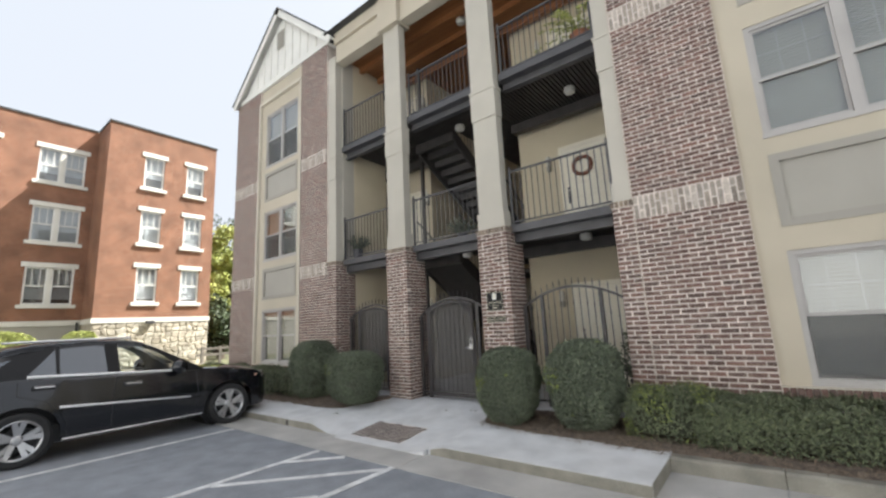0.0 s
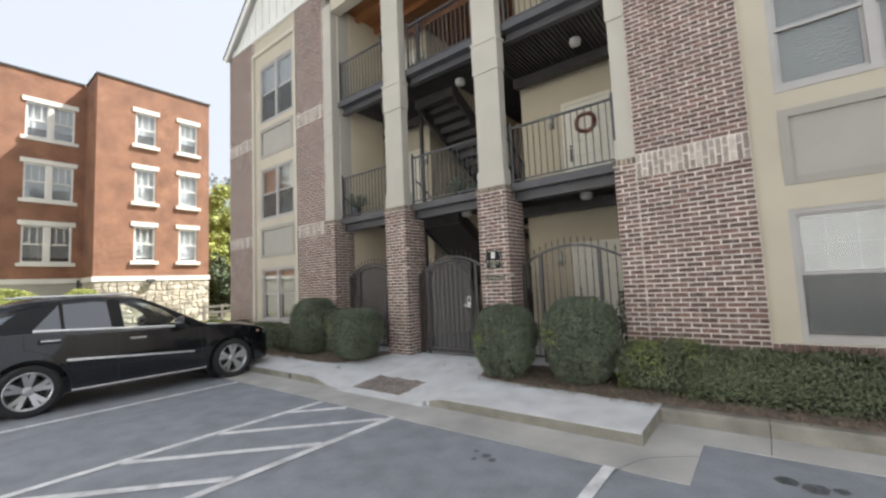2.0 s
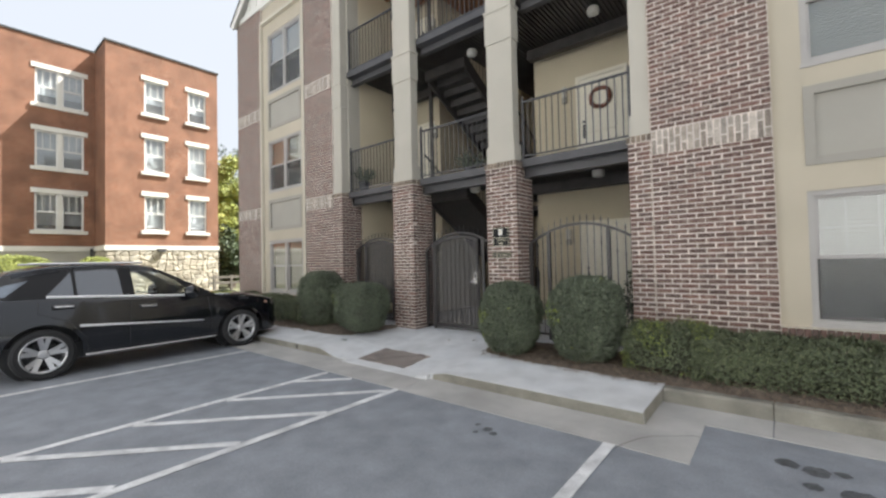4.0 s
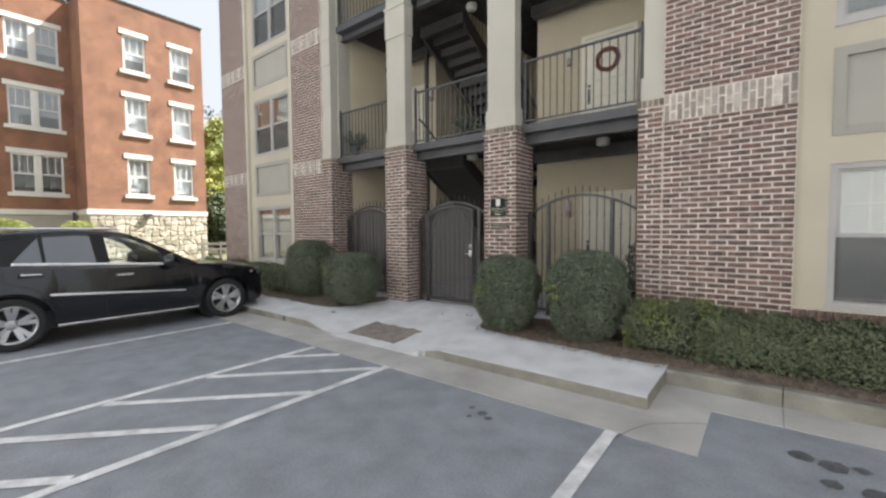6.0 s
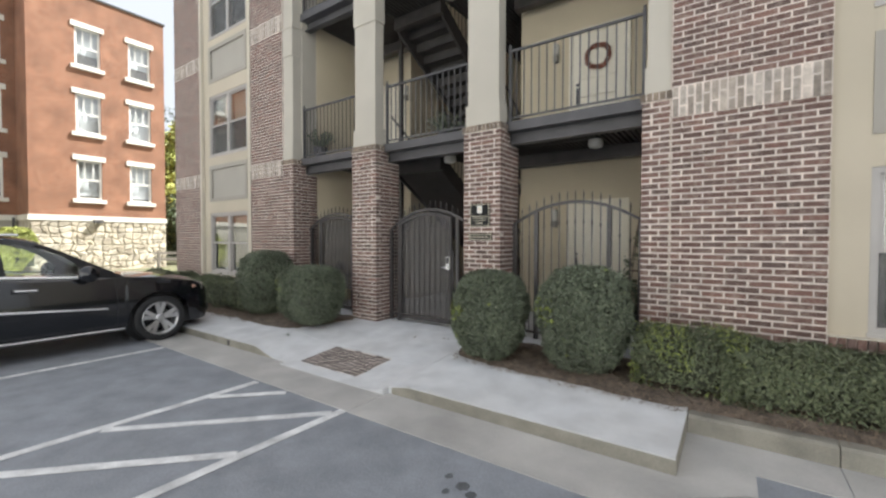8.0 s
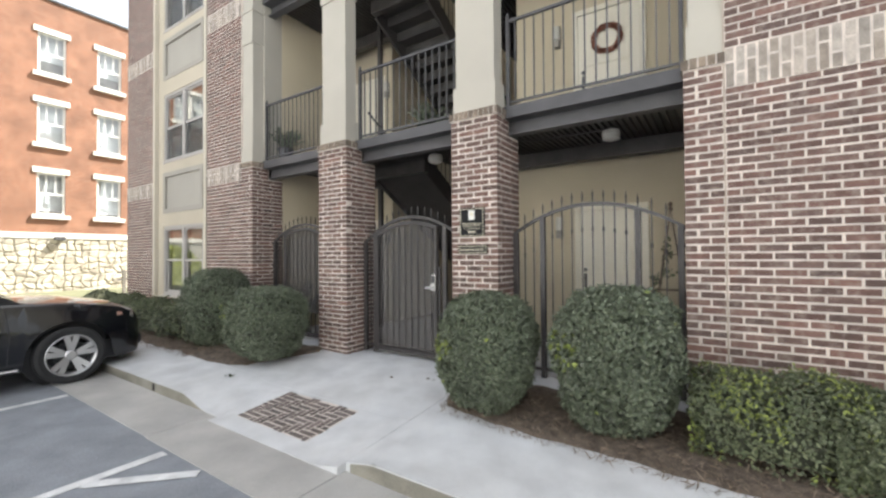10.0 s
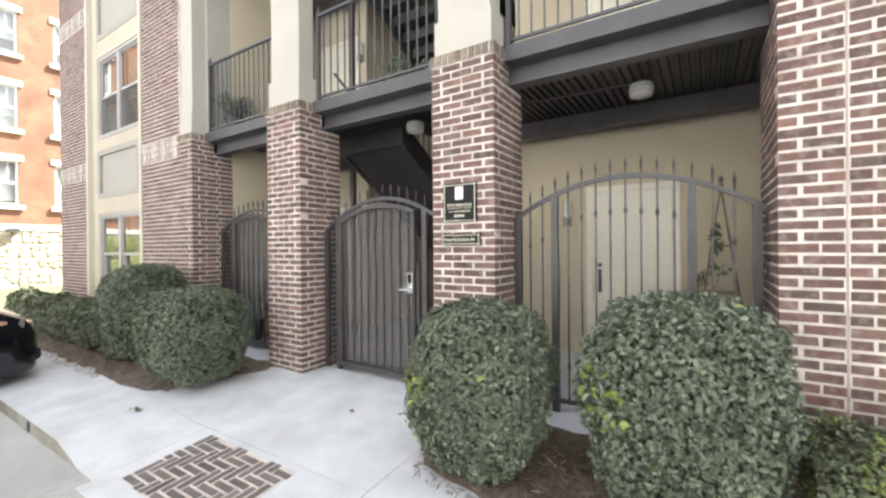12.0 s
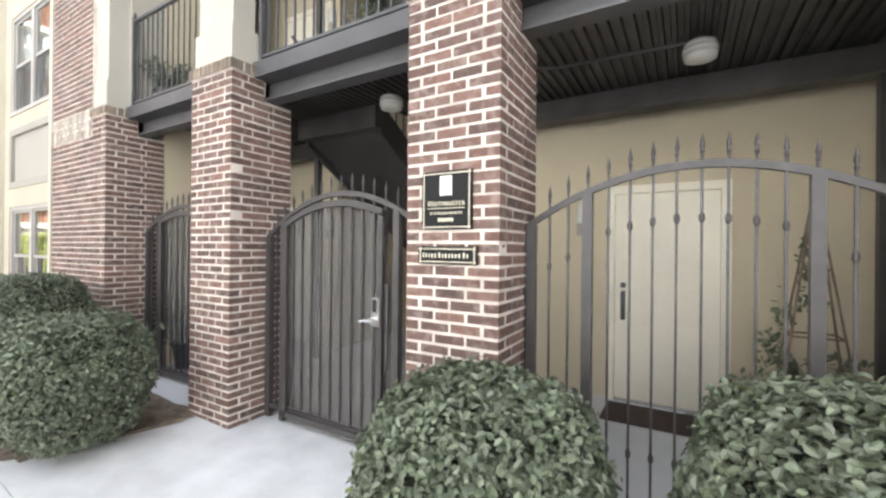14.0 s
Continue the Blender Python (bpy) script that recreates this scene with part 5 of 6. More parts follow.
def trellis(x, y, z, h):
    t = thing("plant_trellis", (x, y, z), "rusty brown obelisk trellis with a climbing vine", "trellis")
    top = Vector((x, y, z + h))
    legs = [Vector((x + a * 0.27, y + b * 0.2, z)) for a in (-1, 1) for b in (-1, 1)]
    for l in legs:
        part("leg", rod(l, top, 0.008, seg=6), m_rust, t)
    for k in (0.25, 0.5, 0.72):
        ring = [l + (top - l) * k for l in (legs[0], legs[1], legs[3], legs[2])]
        bm = bmesh.new()
        for a, b in zip(ring, ring[1:] + ring[:1]):
            rod(a, b, 0.007, seg=5, bm=bm)
        part("hoop", bm, m_rust, t)
    part("finial", lathe([(0.0, 0.1), (0.025, 0.07), (0.012, 0.03), (0.03, 0.0), (0.0, -0.03)], top, 8), m_rust, t)
    rs = np.random.RandomState(3)
    pts = []
    for k in range(240):
        s = rs.uniform() ** 1.3
        a = 7 * s + rs.normal(0, 0.5)
        r = 0.26 * (1 - s) + 0.02
        pts.append((x - 0.08 + r * math.cos(a) + rs.normal(0, 0.03), y + r * math.sin(a) * 0.7, z + 0.35 + s * h * 0.66))
    ob = link("vine", leaf_mesh("vine", np.array(pts), np.random.RandomState(4).normal(0, 1, (len(pts), 3)), 0.055, 0.6, 6), m_hedge, t, "sparse green climbing leaves")
    ob["kind"] = "stuff"


trellis(-2.43, 8.95, 0.0, 2.0)

# ---- herringbone brick inset ----
PAVERS = [u.copy() for u in UNITS]
for u in PAVERS:
    u.materials[0] = m_paver
inset = tagged(new("floor_inset"), "herringbone dark grey-brown brick inset in the concrete walk", "brick inset", kind="structure")
ix0, ix1, iy0, iy1 = -6.08, -4.98, 5.5, 6.14


def inset_z(x, y):
    return walk_z(x, y) + 0.001


part("mortar_bed", sheet(ix0, ix1, iy0, iy1, lambda x, y: inset_z(x, y) + 0.002, 0.11), m_mortar, inset)
L, W = 0.204, 0.068
for n in range(-14, 34):
    for m in range(-10, 12):
        for hor in (0, 1):
            ux, uy = ix0 + (n + 3 * m) * W, iy0 + (n - 3 * m) * W
            if hor:
                bx0, bx1, by0, by1 = ux, ux + L, uy, uy + W
            else:
                bx0, bx1, by0, by1 = ux, ux + W, uy + W, uy + W + L
            bx0, bx1, by0, by1 = max(bx0 + 0.011, ix0), min(bx1 - 0.011, ix1), max(by0 + 0.011, iy0), min(by1 - 0.011, iy1)
            if bx1 - bx0 < 0.02 or by1 - by0 < 0.02:
                continue
            ob = new("brick", PAVERS[(n + m) % 7])
            mx, my = (bx0 + bx1) / 2, (by0 + by1) / 2
            dz = (inset_z(mx, my + 0.05) - inset_z(mx, my - 0.05)) / 0.1
            ob.location, ob.scale = (mx, my, inset_z(mx, my) - 0.012), (bx1 - bx0, by1 - by0, 0.04)
            ob.rotation_euler = (math.atan(dz), rng.uniform(-0.01, 0.01), 0)
            ob.parent = inset

# oil marks on the asphalt
for k, (x, y, r) in enumerate(((-0.53, 5.25, 0.075), (-0.36, 5.2, 0.09), (-0.21, 5.25, 0.05), (-0.14, 4.9, 0.12), (-0.39, 4.93, 0.06), (-2.78, 4.41, 0.05), (-2.92, 4.46, 0.03), (-2.68, 4.36, 0.04), (-2.84, 4.3, 0.03), (0.1, 5.1, 0.07))):
    rr = random.Random(k)
    bm = bmesh.new()
    ring = [bm.verts.new((x + r * 1.0 * math.cos(a * 0.3927) * rr.uniform(0.75, 1.15), y + r * 1.1 * math.sin(a * 0.3927) * rr.uniform(0.75, 1.15), LOT + 0.003)) for a in range(16)]
    bm.faces.new(ring)
    tagged(part("oil_stain", bm, m_oil), "dark oil stain soaked into the asphalt", "stain", "oil stains", "structure")


# ---- parked car ----
def make_car(cx, cy, cz):
    """Black five-door SUV facing +y; y is taken from the middle of the wheelbase."""
    car = thing("car", (cx, cy, cz), "glossy black SUV with chrome trim and silver alloy wheels, parked", "car")
    AX, R = 1.4575, 0.375

    def put(bm):
        bmesh.ops.translate(bm, verts=bm.verts, vec=(cx, cy, cz))
        return bm
    belt = lambda y: float(np.interp(y, [-2.45, -2.36, -2.1, -1.3, 0.0, 1.0, 1.5, 2.0, 2.22, 2.33], [0.80, 1.08, 1.215, 1.205, 1.13, 1.09, 1.055, 0.965, 0.86, 0.66]))
    width = lambda y: float(np.interp(y, [-2.45, -2.35, -2.0, -1.4, 0.0, 1.4, 1.8, 2.1, 2.25, 2.33], [0.70, 0.82, 0.91, 0.95, 0.945, 0.945, 0.925, 0.87, 0.77, 0.62]))
    sill = lambda y: float(np.interp(y, [-2.45, -1.9, -1.0, 1.0, 1.9, 2.33], [0.45, 0.33, 0.27, 0.27, 0.24, 0.27]))

    def lower(y):
        z = sill(y)
        for a in (-AX, AX):
            d = abs(y - a)
            if d < 0.45:
                z = max(z, R + math.sqrt(0.45 ** 2 - d * d) * 0.99)
        return z
    ys = sorted(set([round(-2.45 + i * 0.05, 3) for i in range(96)] + [s * AX + d for s in (-1, 1) for d in (-0.449, -0.44, -0.42, 0.42, 0.44, 0.449)]))
    ys = [y for y in ys if y <= 2.33] + [2.33]
    cols = []
    bm = bmesh.new()
    for y in ys:
        w, zb, zl = width(y), belt(y), min(lower(y), belt(y) - 0.08)
        hood = 0.03 if y > 0.9 else 0.0
        half = []
        for z, k in ((zl, None), (zl + (zb - zl) * 0.12, None), (zl + (zb - zl) * 0.3, None), (zl + (zb - zl) * 0.55, None), (zl + (zb - zl) * 0.8, None), (zb - 0.05, None), (zb - 0.015, None)):
            t = (z - 0.27) / 0.85
            prof = float(np.interp(t, [0, 0.15, 0.4, 0.62, 0.68, 0.85, 0.97, 1.05], [0.955, 0.985, 1.0, 0.992, 0.985, 0.965, 0.945, 0.92]))
            flare = sum(0.03 * max(0, 1 - abs(y - a) / 0.62) * max(0, 1 - abs(z - 0.7) / 0.4) for a in (-AX, AX))
            half.append((w * prof + flare, z))
        half += [(w * 0.885, zb), (w * 0.7, zb + 0.012 + hood * 0.6), (w * 0.35, zb + 0.02 + hood), (0.0, zb + 0.02 + hood)]
        col = [bm.verts.new((x, y, z)) for x, z in half] + [bm.verts.new((-x, y, z)) for x, z in reversed(half[:-1])]
        cols.append(col)
    for a, b in zip(cols, cols[1:]):
        for i in range(len(a) - 1):
            bm.faces.new((a[i], a[i + 1], b[i + 1], b[i]))
    for col in (cols[0], cols[-1]):
        bm.faces.new(col)
    part("body", put(bm), m_car, car, smooth=True)
    part("underbody", put(box(-0.8, 0.8, -2.2, 2.1, 0.24, 0.5)), m_plastic, car)
    for a in (-AX, AX):
        part("wheel_well", put(rod((-0.70, a, R + 0.02), (0.70, a, R + 0.02), 0.46, seg=28)), m_plastic, car)

    roof = lambda y: float(np.interp(y, [-2.33, -2.1, -1.85, -1.4, -0.7, -0.15, 0.06, 0.4, 1.0], [1.2, 1.40, 1.58, 1.665, 1.70, 1.67, 1.615, 1.43, 1.12]))
    side = lambda y, z: 0.865 - max(0.0, z - 1.1) * 0.36 - 0.10 * max(0.0, (-1.6 - y)) * 1.0

    def strip_panel(outline, thick=0.006, lift=0.0, sgn=1):
        """A curved panel on the cabin's side through the given (y, z) corners."""
        bm = bmesh.new()
        o = [bm.verts.new((sgn * (side(y, z) + lift), y, z)) for y, z in outline]
        i = [bm.verts.new((sgn * (side(y, z) + lift - thick), y, z)) for y, z in outline]
        n = len(outline)
        bm.faces.new(o)
        bm.faces.new(list(reversed(i)))
        for k in range(n):
            bm.faces.new((o[k], o[(k + 1) % n], i[(k + 1) % n], i[k]))
        return put(bm)
    # roof shell
    bm = bmesh.new()
    prev = None
    for y in [-2.0 + 0.1 * i for i in range(21)] + [0.06]:
        zt = roof(y)
        e = side(y, zt - 0.07)
        pr = [(e + 0.002, zt - 0.075), (e - 0.015, zt - 0.03), (e - 0.10, zt + 0.012), (e * 0.45, zt + 0.04), (0, zt + 0.045)]
        col = [bm.verts.new((x, y, z)) for x, z in pr] + [bm.verts.new((-x, y, z)) for x, z in reversed(pr[:-1])]
        if prev:
            for k in range(len(col) - 1):
                bm.faces.new((prev[k], prev[k + 1], col[k + 1], col[k]))
        prev = col
    bmesh.ops.solidify(bm, geom=bm.faces[:], thickness=0.02)
    part("roof", put(bm), m_car, car, smooth=True)
    # windscreen and rear glass
    for nm, ya, yb, ma in (("windscreen", 0.06, 1.0, m_glass_car), ("rear_window", -2.0, -2.33, m_glass_tint)):
        bm = bmesh.new()
        grid = []
        for k in range(5):
            y = ya + (yb - ya) * k / 4
            z = roof(y) if k else roof(y) - 0.02
            e = side(y, z) - 0.03
            grid.append([bm.verts.new((e * t, y - 0.06 * abs(t) ** 2 * (1 if ya > 0 else -1), z + 0.03 * (1 - t * t))) for t in (-1, -0.5, 0, 0.5, 1)])
        for a, b in zip(grid, grid[1:]):
            for k in range(4):
                bm.faces.new((a[k], a[k + 1], b[k + 1], b[k]))
        bmesh.ops.solidify(bm, geom=bm.faces[:], thickness=0.005)
        part(nm, put(bm), ma, car, smooth=True)
    for s in (1, -1):
        zb = 1.115
        edge = lambda y: roof(y) - 0.068
        over = lambda ya, yb: [(ya + (yb - ya) * k / 6, edge(ya + (yb - ya) * k / 6)) for k in range(7)]
        base = lambda y: 1.125 + 0.06 * (0.42 - y)
        front = [(0.50, base(0.5)), (-0.30, base(-0.3))] + over(-0.35, 0.05) + [(0.30, edge(0.30)), (0.52, 1.21)]
        rear = [(-0.47, base(-0.47)), (-1.06, base(-1.06))] + over(-1.08, -0.53)
        quarter = [(-1.10, base(-1.1)), (-1.42, base(-1.42) + 0.01), (-1.13, edge(-1.13) - 0.01)]
        tail = [(-1.86, zb + 0.14), (-2.14, zb + 0.15), (-1.96, edge(-1.96) - 0.04), (-1.6, edge(-1.6) - 0.07)]
        part("front_side_window", strip_panel(front, 0.005, 0, s), m_glass_car, car)
        part("rear_side_window", strip_panel(rear, 0.005, 0, s), m_glass_tint, car)
        part("quarter_window", strip_panel(quarter, 0.005, 0, s), m_glass_tint, car)
        part("tail_window", strip_panel(tail, 0.005, 0.007, s), m_glass_tint, car)
        for o in ([(-0.30, base(-0.3) - 0.05), (-0.47, base(-0.47) - 0.05), (-0.53, edge(-0.53) + 0.03), (-0.35, edge(-0.35) + 0.03)],
                  [(-1.06, base(-1.06) - 0.05), (-1.10, base(-1.1) - 0.05), (-1.13, edge(-1.13) + 0.03), (-1.08, edge(-1.08) + 0.03)],
                  [(1.0, 1.09), (0.5, base(0.5) - 0.03), (0.52, 1.21), (0.30, edge(0.30)), (0.05, edge(0.05)), (0.0, edge(0.0) + 0.05), (0.1, roof(0.1)), (0.4, roof(0.4))],
                  [(-1.42, base(-1.42) + 0.01), (-1.40, base(-1.4) - 0.06), (-2.38, zb), (-2.27, roof(-2.27)), (-2.1, roof(-2.1)), (-1.85, edge(-1.85) + 0.05), (-1.5, edge(-1.5) + 0.04), (-1.15, edge(-1.15) + 0.04), (-1.13, edge(-1.13) - 0.01)]):
            part("pillar", strip_panel(o, 0.03, 0.003, s), m_satin, car)
        # belt chrome, door trim, sill strip, door seams, handles
        part("belt_trim", put(prism([(0.5, 1.098), (-1.42, 1.213), (-1.42, 1.238), (0.5, 1.122)], "x", s * 0.868, s * 0.888)), m_bright, car, "bright chrome belt moulding", bevel=0.007)
        part("door_moulding", put(prism([(0.75, 0.612), (-1.05, 0.738), (-1.05, 0.774), (0.75, 0.632)], "x", s * 0.925, s * 0.96)), m_bright, car, "chrome door moulding", bevel=0.007)
        part("running_board", put(prism([(0.95, 0.265), (-0.98, 0.265), (-0.98, 0.312), (0.95, 0.302)], "x", s * 0.86, s * 0.96)), m_satin, car)
        part("step_trim", put(prism([(0.95, 0.285), (-0.98, 0.285), (-0.98, 0.307), (0.95, 0.299)], "x", s * 0.955, s * 0.972)), m_bright, car, "silver running board edge", bevel=0.005)
        for ya, hz in ((-0.27, 0.0), (-1.37, 0.09)):
            h = part("door_handle", put(rod((s * 0.955, ya + 0.02, 0.985 + hz), (s * 0.955, ya + 0.24, 0.978 + hz), 0.017, seg=8)), m_chrome, car)
            part("handle_cup", put(box(min(s * 0.92, s * 0.944), max(s * 0.92, s * 0.944), ya, ya + 0.26, 0.95 + hz, 1.01 + hz)), m_plastic, h)
        mir = part("wing_mirror", put(lathe([(0.0, -0.13), (0.095, -0.11), (0.125, 0.0), (0.11, 0.09), (0.0, 0.11)], (s * 1.03, 0.50, 1.17), 14, "X")), m_car, car, smooth=True)
        part("mirror_stalk", put(rod((s * 0.83, 0.56, 1.10), (s * 0.97, 0.52, 1.14), 0.03)), m_plastic, mir)
        part("roof_rail", put(rod((s * 0.62, -0.15, 1.735), (s * 0.62, -1.6, 1.735), 0.018)), m_chrome, car)
        # lamps
        lamp = part("headlight", put(lathe([(0.0, 0.14), (0.09, 0.11), (0.125, 0.0), (0.11, -0.1), (0.0, -0.14)], (s * 0.735, 2.07, 0.82), 14, "Y")), m_lens, car, smooth=True)
        part("indicator", put(lathe([(0.0, 0.1), (0.045, 0.06), (0.06, 0.0), (0.0, -0.09)], (s * 0.83, 1.97, 0.85), 12, "Y")), m_amber, lamp, "amber indicator lens", smooth=True)
        part("tail_light", put(box(min(s * 0.62, s * 0.86), max(s * 0.62, s * 0.86), -2.4, -2.25, 0.86, 1.08)), m_amber, car)
    def skin(y, z):
        t = (z - 0.27) / 0.85
        prof = float(np.interp(t, [0, 0.15, 0.4, 0.62, 0.68, 0.85, 0.97, 1.05], [0.955, 0.985, 1.0, 0.992, 0.985, 0.965, 0.945, 0.92]))
        return width(y) * prof + sum(0.03 * max(0, 1 - abs(y - a) / 0.62) * max(0, 1 - abs(z - 0.7) / 0.4) for a in (-AX, AX))
    for s in (1, -1):
        for line in ([(0.84, 1.05), (0.88, 0.7), (0.86, 0.36)], [(-0.38, 1.10), (-0.40, 0.7), (-0.40, 0.36)], [(-1.52, 1.16), (-1.52, 0.98), (-1.18, 0.84), (-0.96, 0.55), (-0.94, 0.36)]):
            bm = bmesh.new()
            for (ya, za), (yb, zb2) in zip(line, line[1:]):
                for k in range(4):
                    p = [Vector((s * skin(ya + (yb - ya) * u, za + (zb2 - za) * u), ya + (yb - ya) * u, za + (zb2 - za) * u)) for u in (k / 4, (k + 1) / 4)]
                    rod(p[0], p[1], 0.004, seg=4, bm=bm)
            part("door_seam", put(bm), m_plastic, car)
    # seats and dash seen through the glass
    for x in (-0.38, 0.38):
        for ya in (-0.25, -1.1):
            seat = part("seat", put(box(x - 0.26, x + 0.26, ya - 0.12, ya + 0.4, 0.62, 0.82)), m_seat, car, bevel=0.04)
            part("backrest", put(prism([(ya - 0.1, 0.78), (ya + 0.06, 0.78), (ya - 0.1, 1.38), (ya - 0.2, 1.38)], "x", x - 0.25, x + 0.25)), m_seat, seat, bevel=0.03)
            part("headrest", put(box(x - 0.13, x + 0.13, ya - 0.24, ya - 0.12, 1.42, 1.58)), m_seat, seat, bevel=0.03)
    part("dashboard", put(box(-0.75, 0.75, 0.42, 0.85, 0.95, 1.08)), m_plastic, car, bevel=0.02)
    part("steering_wheel", put(lathe([(0.17, -0.012), (0.19, 0.0), (0.17, 0.012), (0.155, 0.0), (0.17, -0.012)], (-0.38, 0.3, 1.05), 20, "Y", caps=False)), m_plastic, car)
    part("front_grille", put(box(-0.36, 0.36, 2.28, 2.36, 0.52, 0.78)), m_chrome, car)
    part("front_bumper", put(box(-0.62, 0.62, 2.2, 2.37, 0.34, 0.5)), m_plastic, car, bevel=0.03)
    # wheels
    for a in (-AX, AX):
        for s in (1, -1):
            x = s * 0.83
            tyre = [(0.25, -0.11), (0.33, -0.125), (0.365, -0.11), (R, -0.07), (R, 0.07), (0.365, 0.11), (0.33, 0.125), (0.25, 0.11)]
            wh = part("wheel", put(lathe(tyre, (x, a, R), 40, "X", caps=False)), m_tyre, car, "black tyre on a silver alloy rim", smooth=False)
            part("rim_barrel", put(lathe([(0.265, -0.1), (0.25, -0.05), (0.245, 0.07), (0.268, 0.112), (0.27, 0.12), (0.255, 0.118), (0.235, 0.07), (0.23, -0.06)] if s > 0 else [(0.265, 0.1), (0.25, 0.05), (0.245, -0.07), (0.268, -0.112), (0.27, -0.12), (0.255, -0.118), (0.235, -0.07), (0.23, 0.06)], (x, a, R), 36, "X", caps=False)), m_rim, wh, "silver alloy rim", smooth=True)
            part("brake_disc", put(rod((x - 0.01, a, R), (x + 0.01, a, R), 0.17, seg=24)), m_plastic, wh)
            for k in range(5):
                bm = bmesh.new()
                for off in (-0.2, 0.2):
                    th = 2 * math.pi * k / 5 + 0.3
                    n0, n1 = 0.045, 0.25
                    ta, tb = th + off * 0.5, th + off
                    wd = 0.025
                    pa = Vector((0, math.cos(ta) * n0, math.sin(ta) * n0))
                    pb = Vector((0, math.cos(tb) * n1, math.sin(tb) * n1))
                    q = Vector((0, -(pb - pa).z, (pb - pa).y)).normalized()
                    vs = []
                    for p, w2, xo in ((pa, wd, 0.075), (pb, wd * 1.35, 0.105)):
                        for sg in (-1, 1):
                            for dx in (0, -0.03):
                                vs.append(bm.verts.new(p + q * w2 * sg + Vector((x + s * (xo + dx), a, R))))
                    for f in ((0, 2, 6, 4), (1, 5, 7, 3), (0, 4, 5, 1), (2, 3, 7, 6), (0, 1, 3, 2), (4, 6, 7, 5)):
                        bm.faces.new([vs[i] for i in f])
                part("spoke", put(bm), m_rim, wh)
            part("hub_cap", put(lathe([(0.0, s * 0.1), (0.05, s * 0.095), (0.07, s * 0.075), (0.07, s * 0.03)], (x, a, R), 16, "X")), m_rim, wh)


make_car(-10.0, 3.50, LOT)


# ---- red brick apartment house across the lot ----
def wall_with_holes(x0, x1, y0, y1, z0, z1, holes):
    """A wall slab along y, with rectangular openings (ya, yb, za, zb) right through it."""
    bm = bmesh.new()
    cy = sorted({y0, y1, *[h[0] for h in holes], *[h[1] for h in holes]})
    cz = sorted({z0, z1, *[h[2] for h in holes], *[h[3] for h in holes]})
    for ya, yb in zip(cy, cy[1:]):
        for za, zb in zip(cz, cz[1:]):
            if not any(h[0] <= (ya + yb) / 2 <= h[1] and h[2] <= (za + zb) / 2 <= h[3] for h in holes):
                box(x0, x1, ya, yb, za, zb, bm)
    bmesh.ops.remove_doubles(bm, verts=bm.verts, dist=0.001)
    bm.verts.index_update()
    seen = {}
    for f in bm.faces:
        seen.setdefault(tuple(sorted(v.index for v in f.verts)), []).append(f)
    bmesh.ops.delete(bm, geom=[f for fs in seen.values() if len(fs) > 1 for f in fs], context="FACES_ONLY")
    return bm


house = thing("apartment_house", (-36, 3, LOT), "three-storey orange-red brick apartment house with cream lintels and sills", "house")
ROWS_Z = ((3.62, 5.72), (7.2, 9.25), (10.76, 12.78))
WING = [(8.9, 9.98), (11.28, 12.36)]
MAIN = [(4.42 - 3.75 * k, 6.52 - 3.75 * k) for k in range(5)]


def far_window(parent, x, ya, yb, za, zb, pair, curtain):
    w = part("window", box(x - 0.14, x - 0.05, ya, ya + 0.09, za, zb), m_white, parent, "white sash window")
    cols = [(ya, (ya + yb) / 2 - 0.07), ((ya + yb) / 2 + 0.07, yb)] if pair else [(ya, yb)]
    for k, (a, b) in enumerate(cols):
        for q in ((b - 0.09, b, za, zb), (a + 0.09 if k == 0 else a, b - 0.09, zb - 0.09, zb), (a + 0.09 if k == 0 else a, b - 0.09, za, za + 0.09), (a + 0.09, b - 0.09, (za + zb) / 2 - 0.04, (za + zb) / 2 + 0.04)):
            part("frame", box(x - 0.139, x - 0.051, *q), m_white, w)
        if k:
            part("frame", box(x - 0.139, x - 0.051, a, a + 0.09, za, zb), m_white, w)
        for i in (1, 2):
            u = a + (b - a) * i / 3
            part("muntin", box(x - 0.115, x - 0.085, u - 0.02, u + 0.02, (za + zb) / 2 + 0.04, zb - 0.09), m_white, w)
        pane = part("pane", box(x - 0.105, x - 0.1, a + 0.05, b - 0.05, za + 0.05, zb - 0.05), m_glass, w)
        pane.visible_shadow = False
        part("curtain", box(x - 0.34, x - 0.33, a + 0.04, b - 0.04, za + (zb - za) * curtain, zb), m_curtain, w)
    if pair:
        part("mullion", box(x - 0.138, x - 0.02, (ya + yb) / 2 - 0.1, (ya + yb) / 2 + 0.1, za, zb), m_cream_trim, w)
    # closed dark block, coloured as the unlit room behind the curtain
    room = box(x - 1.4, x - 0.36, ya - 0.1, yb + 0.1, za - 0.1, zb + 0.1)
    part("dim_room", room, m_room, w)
    part("lintel", box(x - 0.1, x + 0.06, ya - 0.16, yb + 0.16, zb, zb + 0.27), m_cream_trim, parent, "cream painted lintel", bevel=0.01)
    part("sill", box(x - 0.1, x + 0.12, ya - 0.18, yb + 0.18, za - 0.2, za), m_cream_trim, parent, "cream painted sill", bevel=0.01)


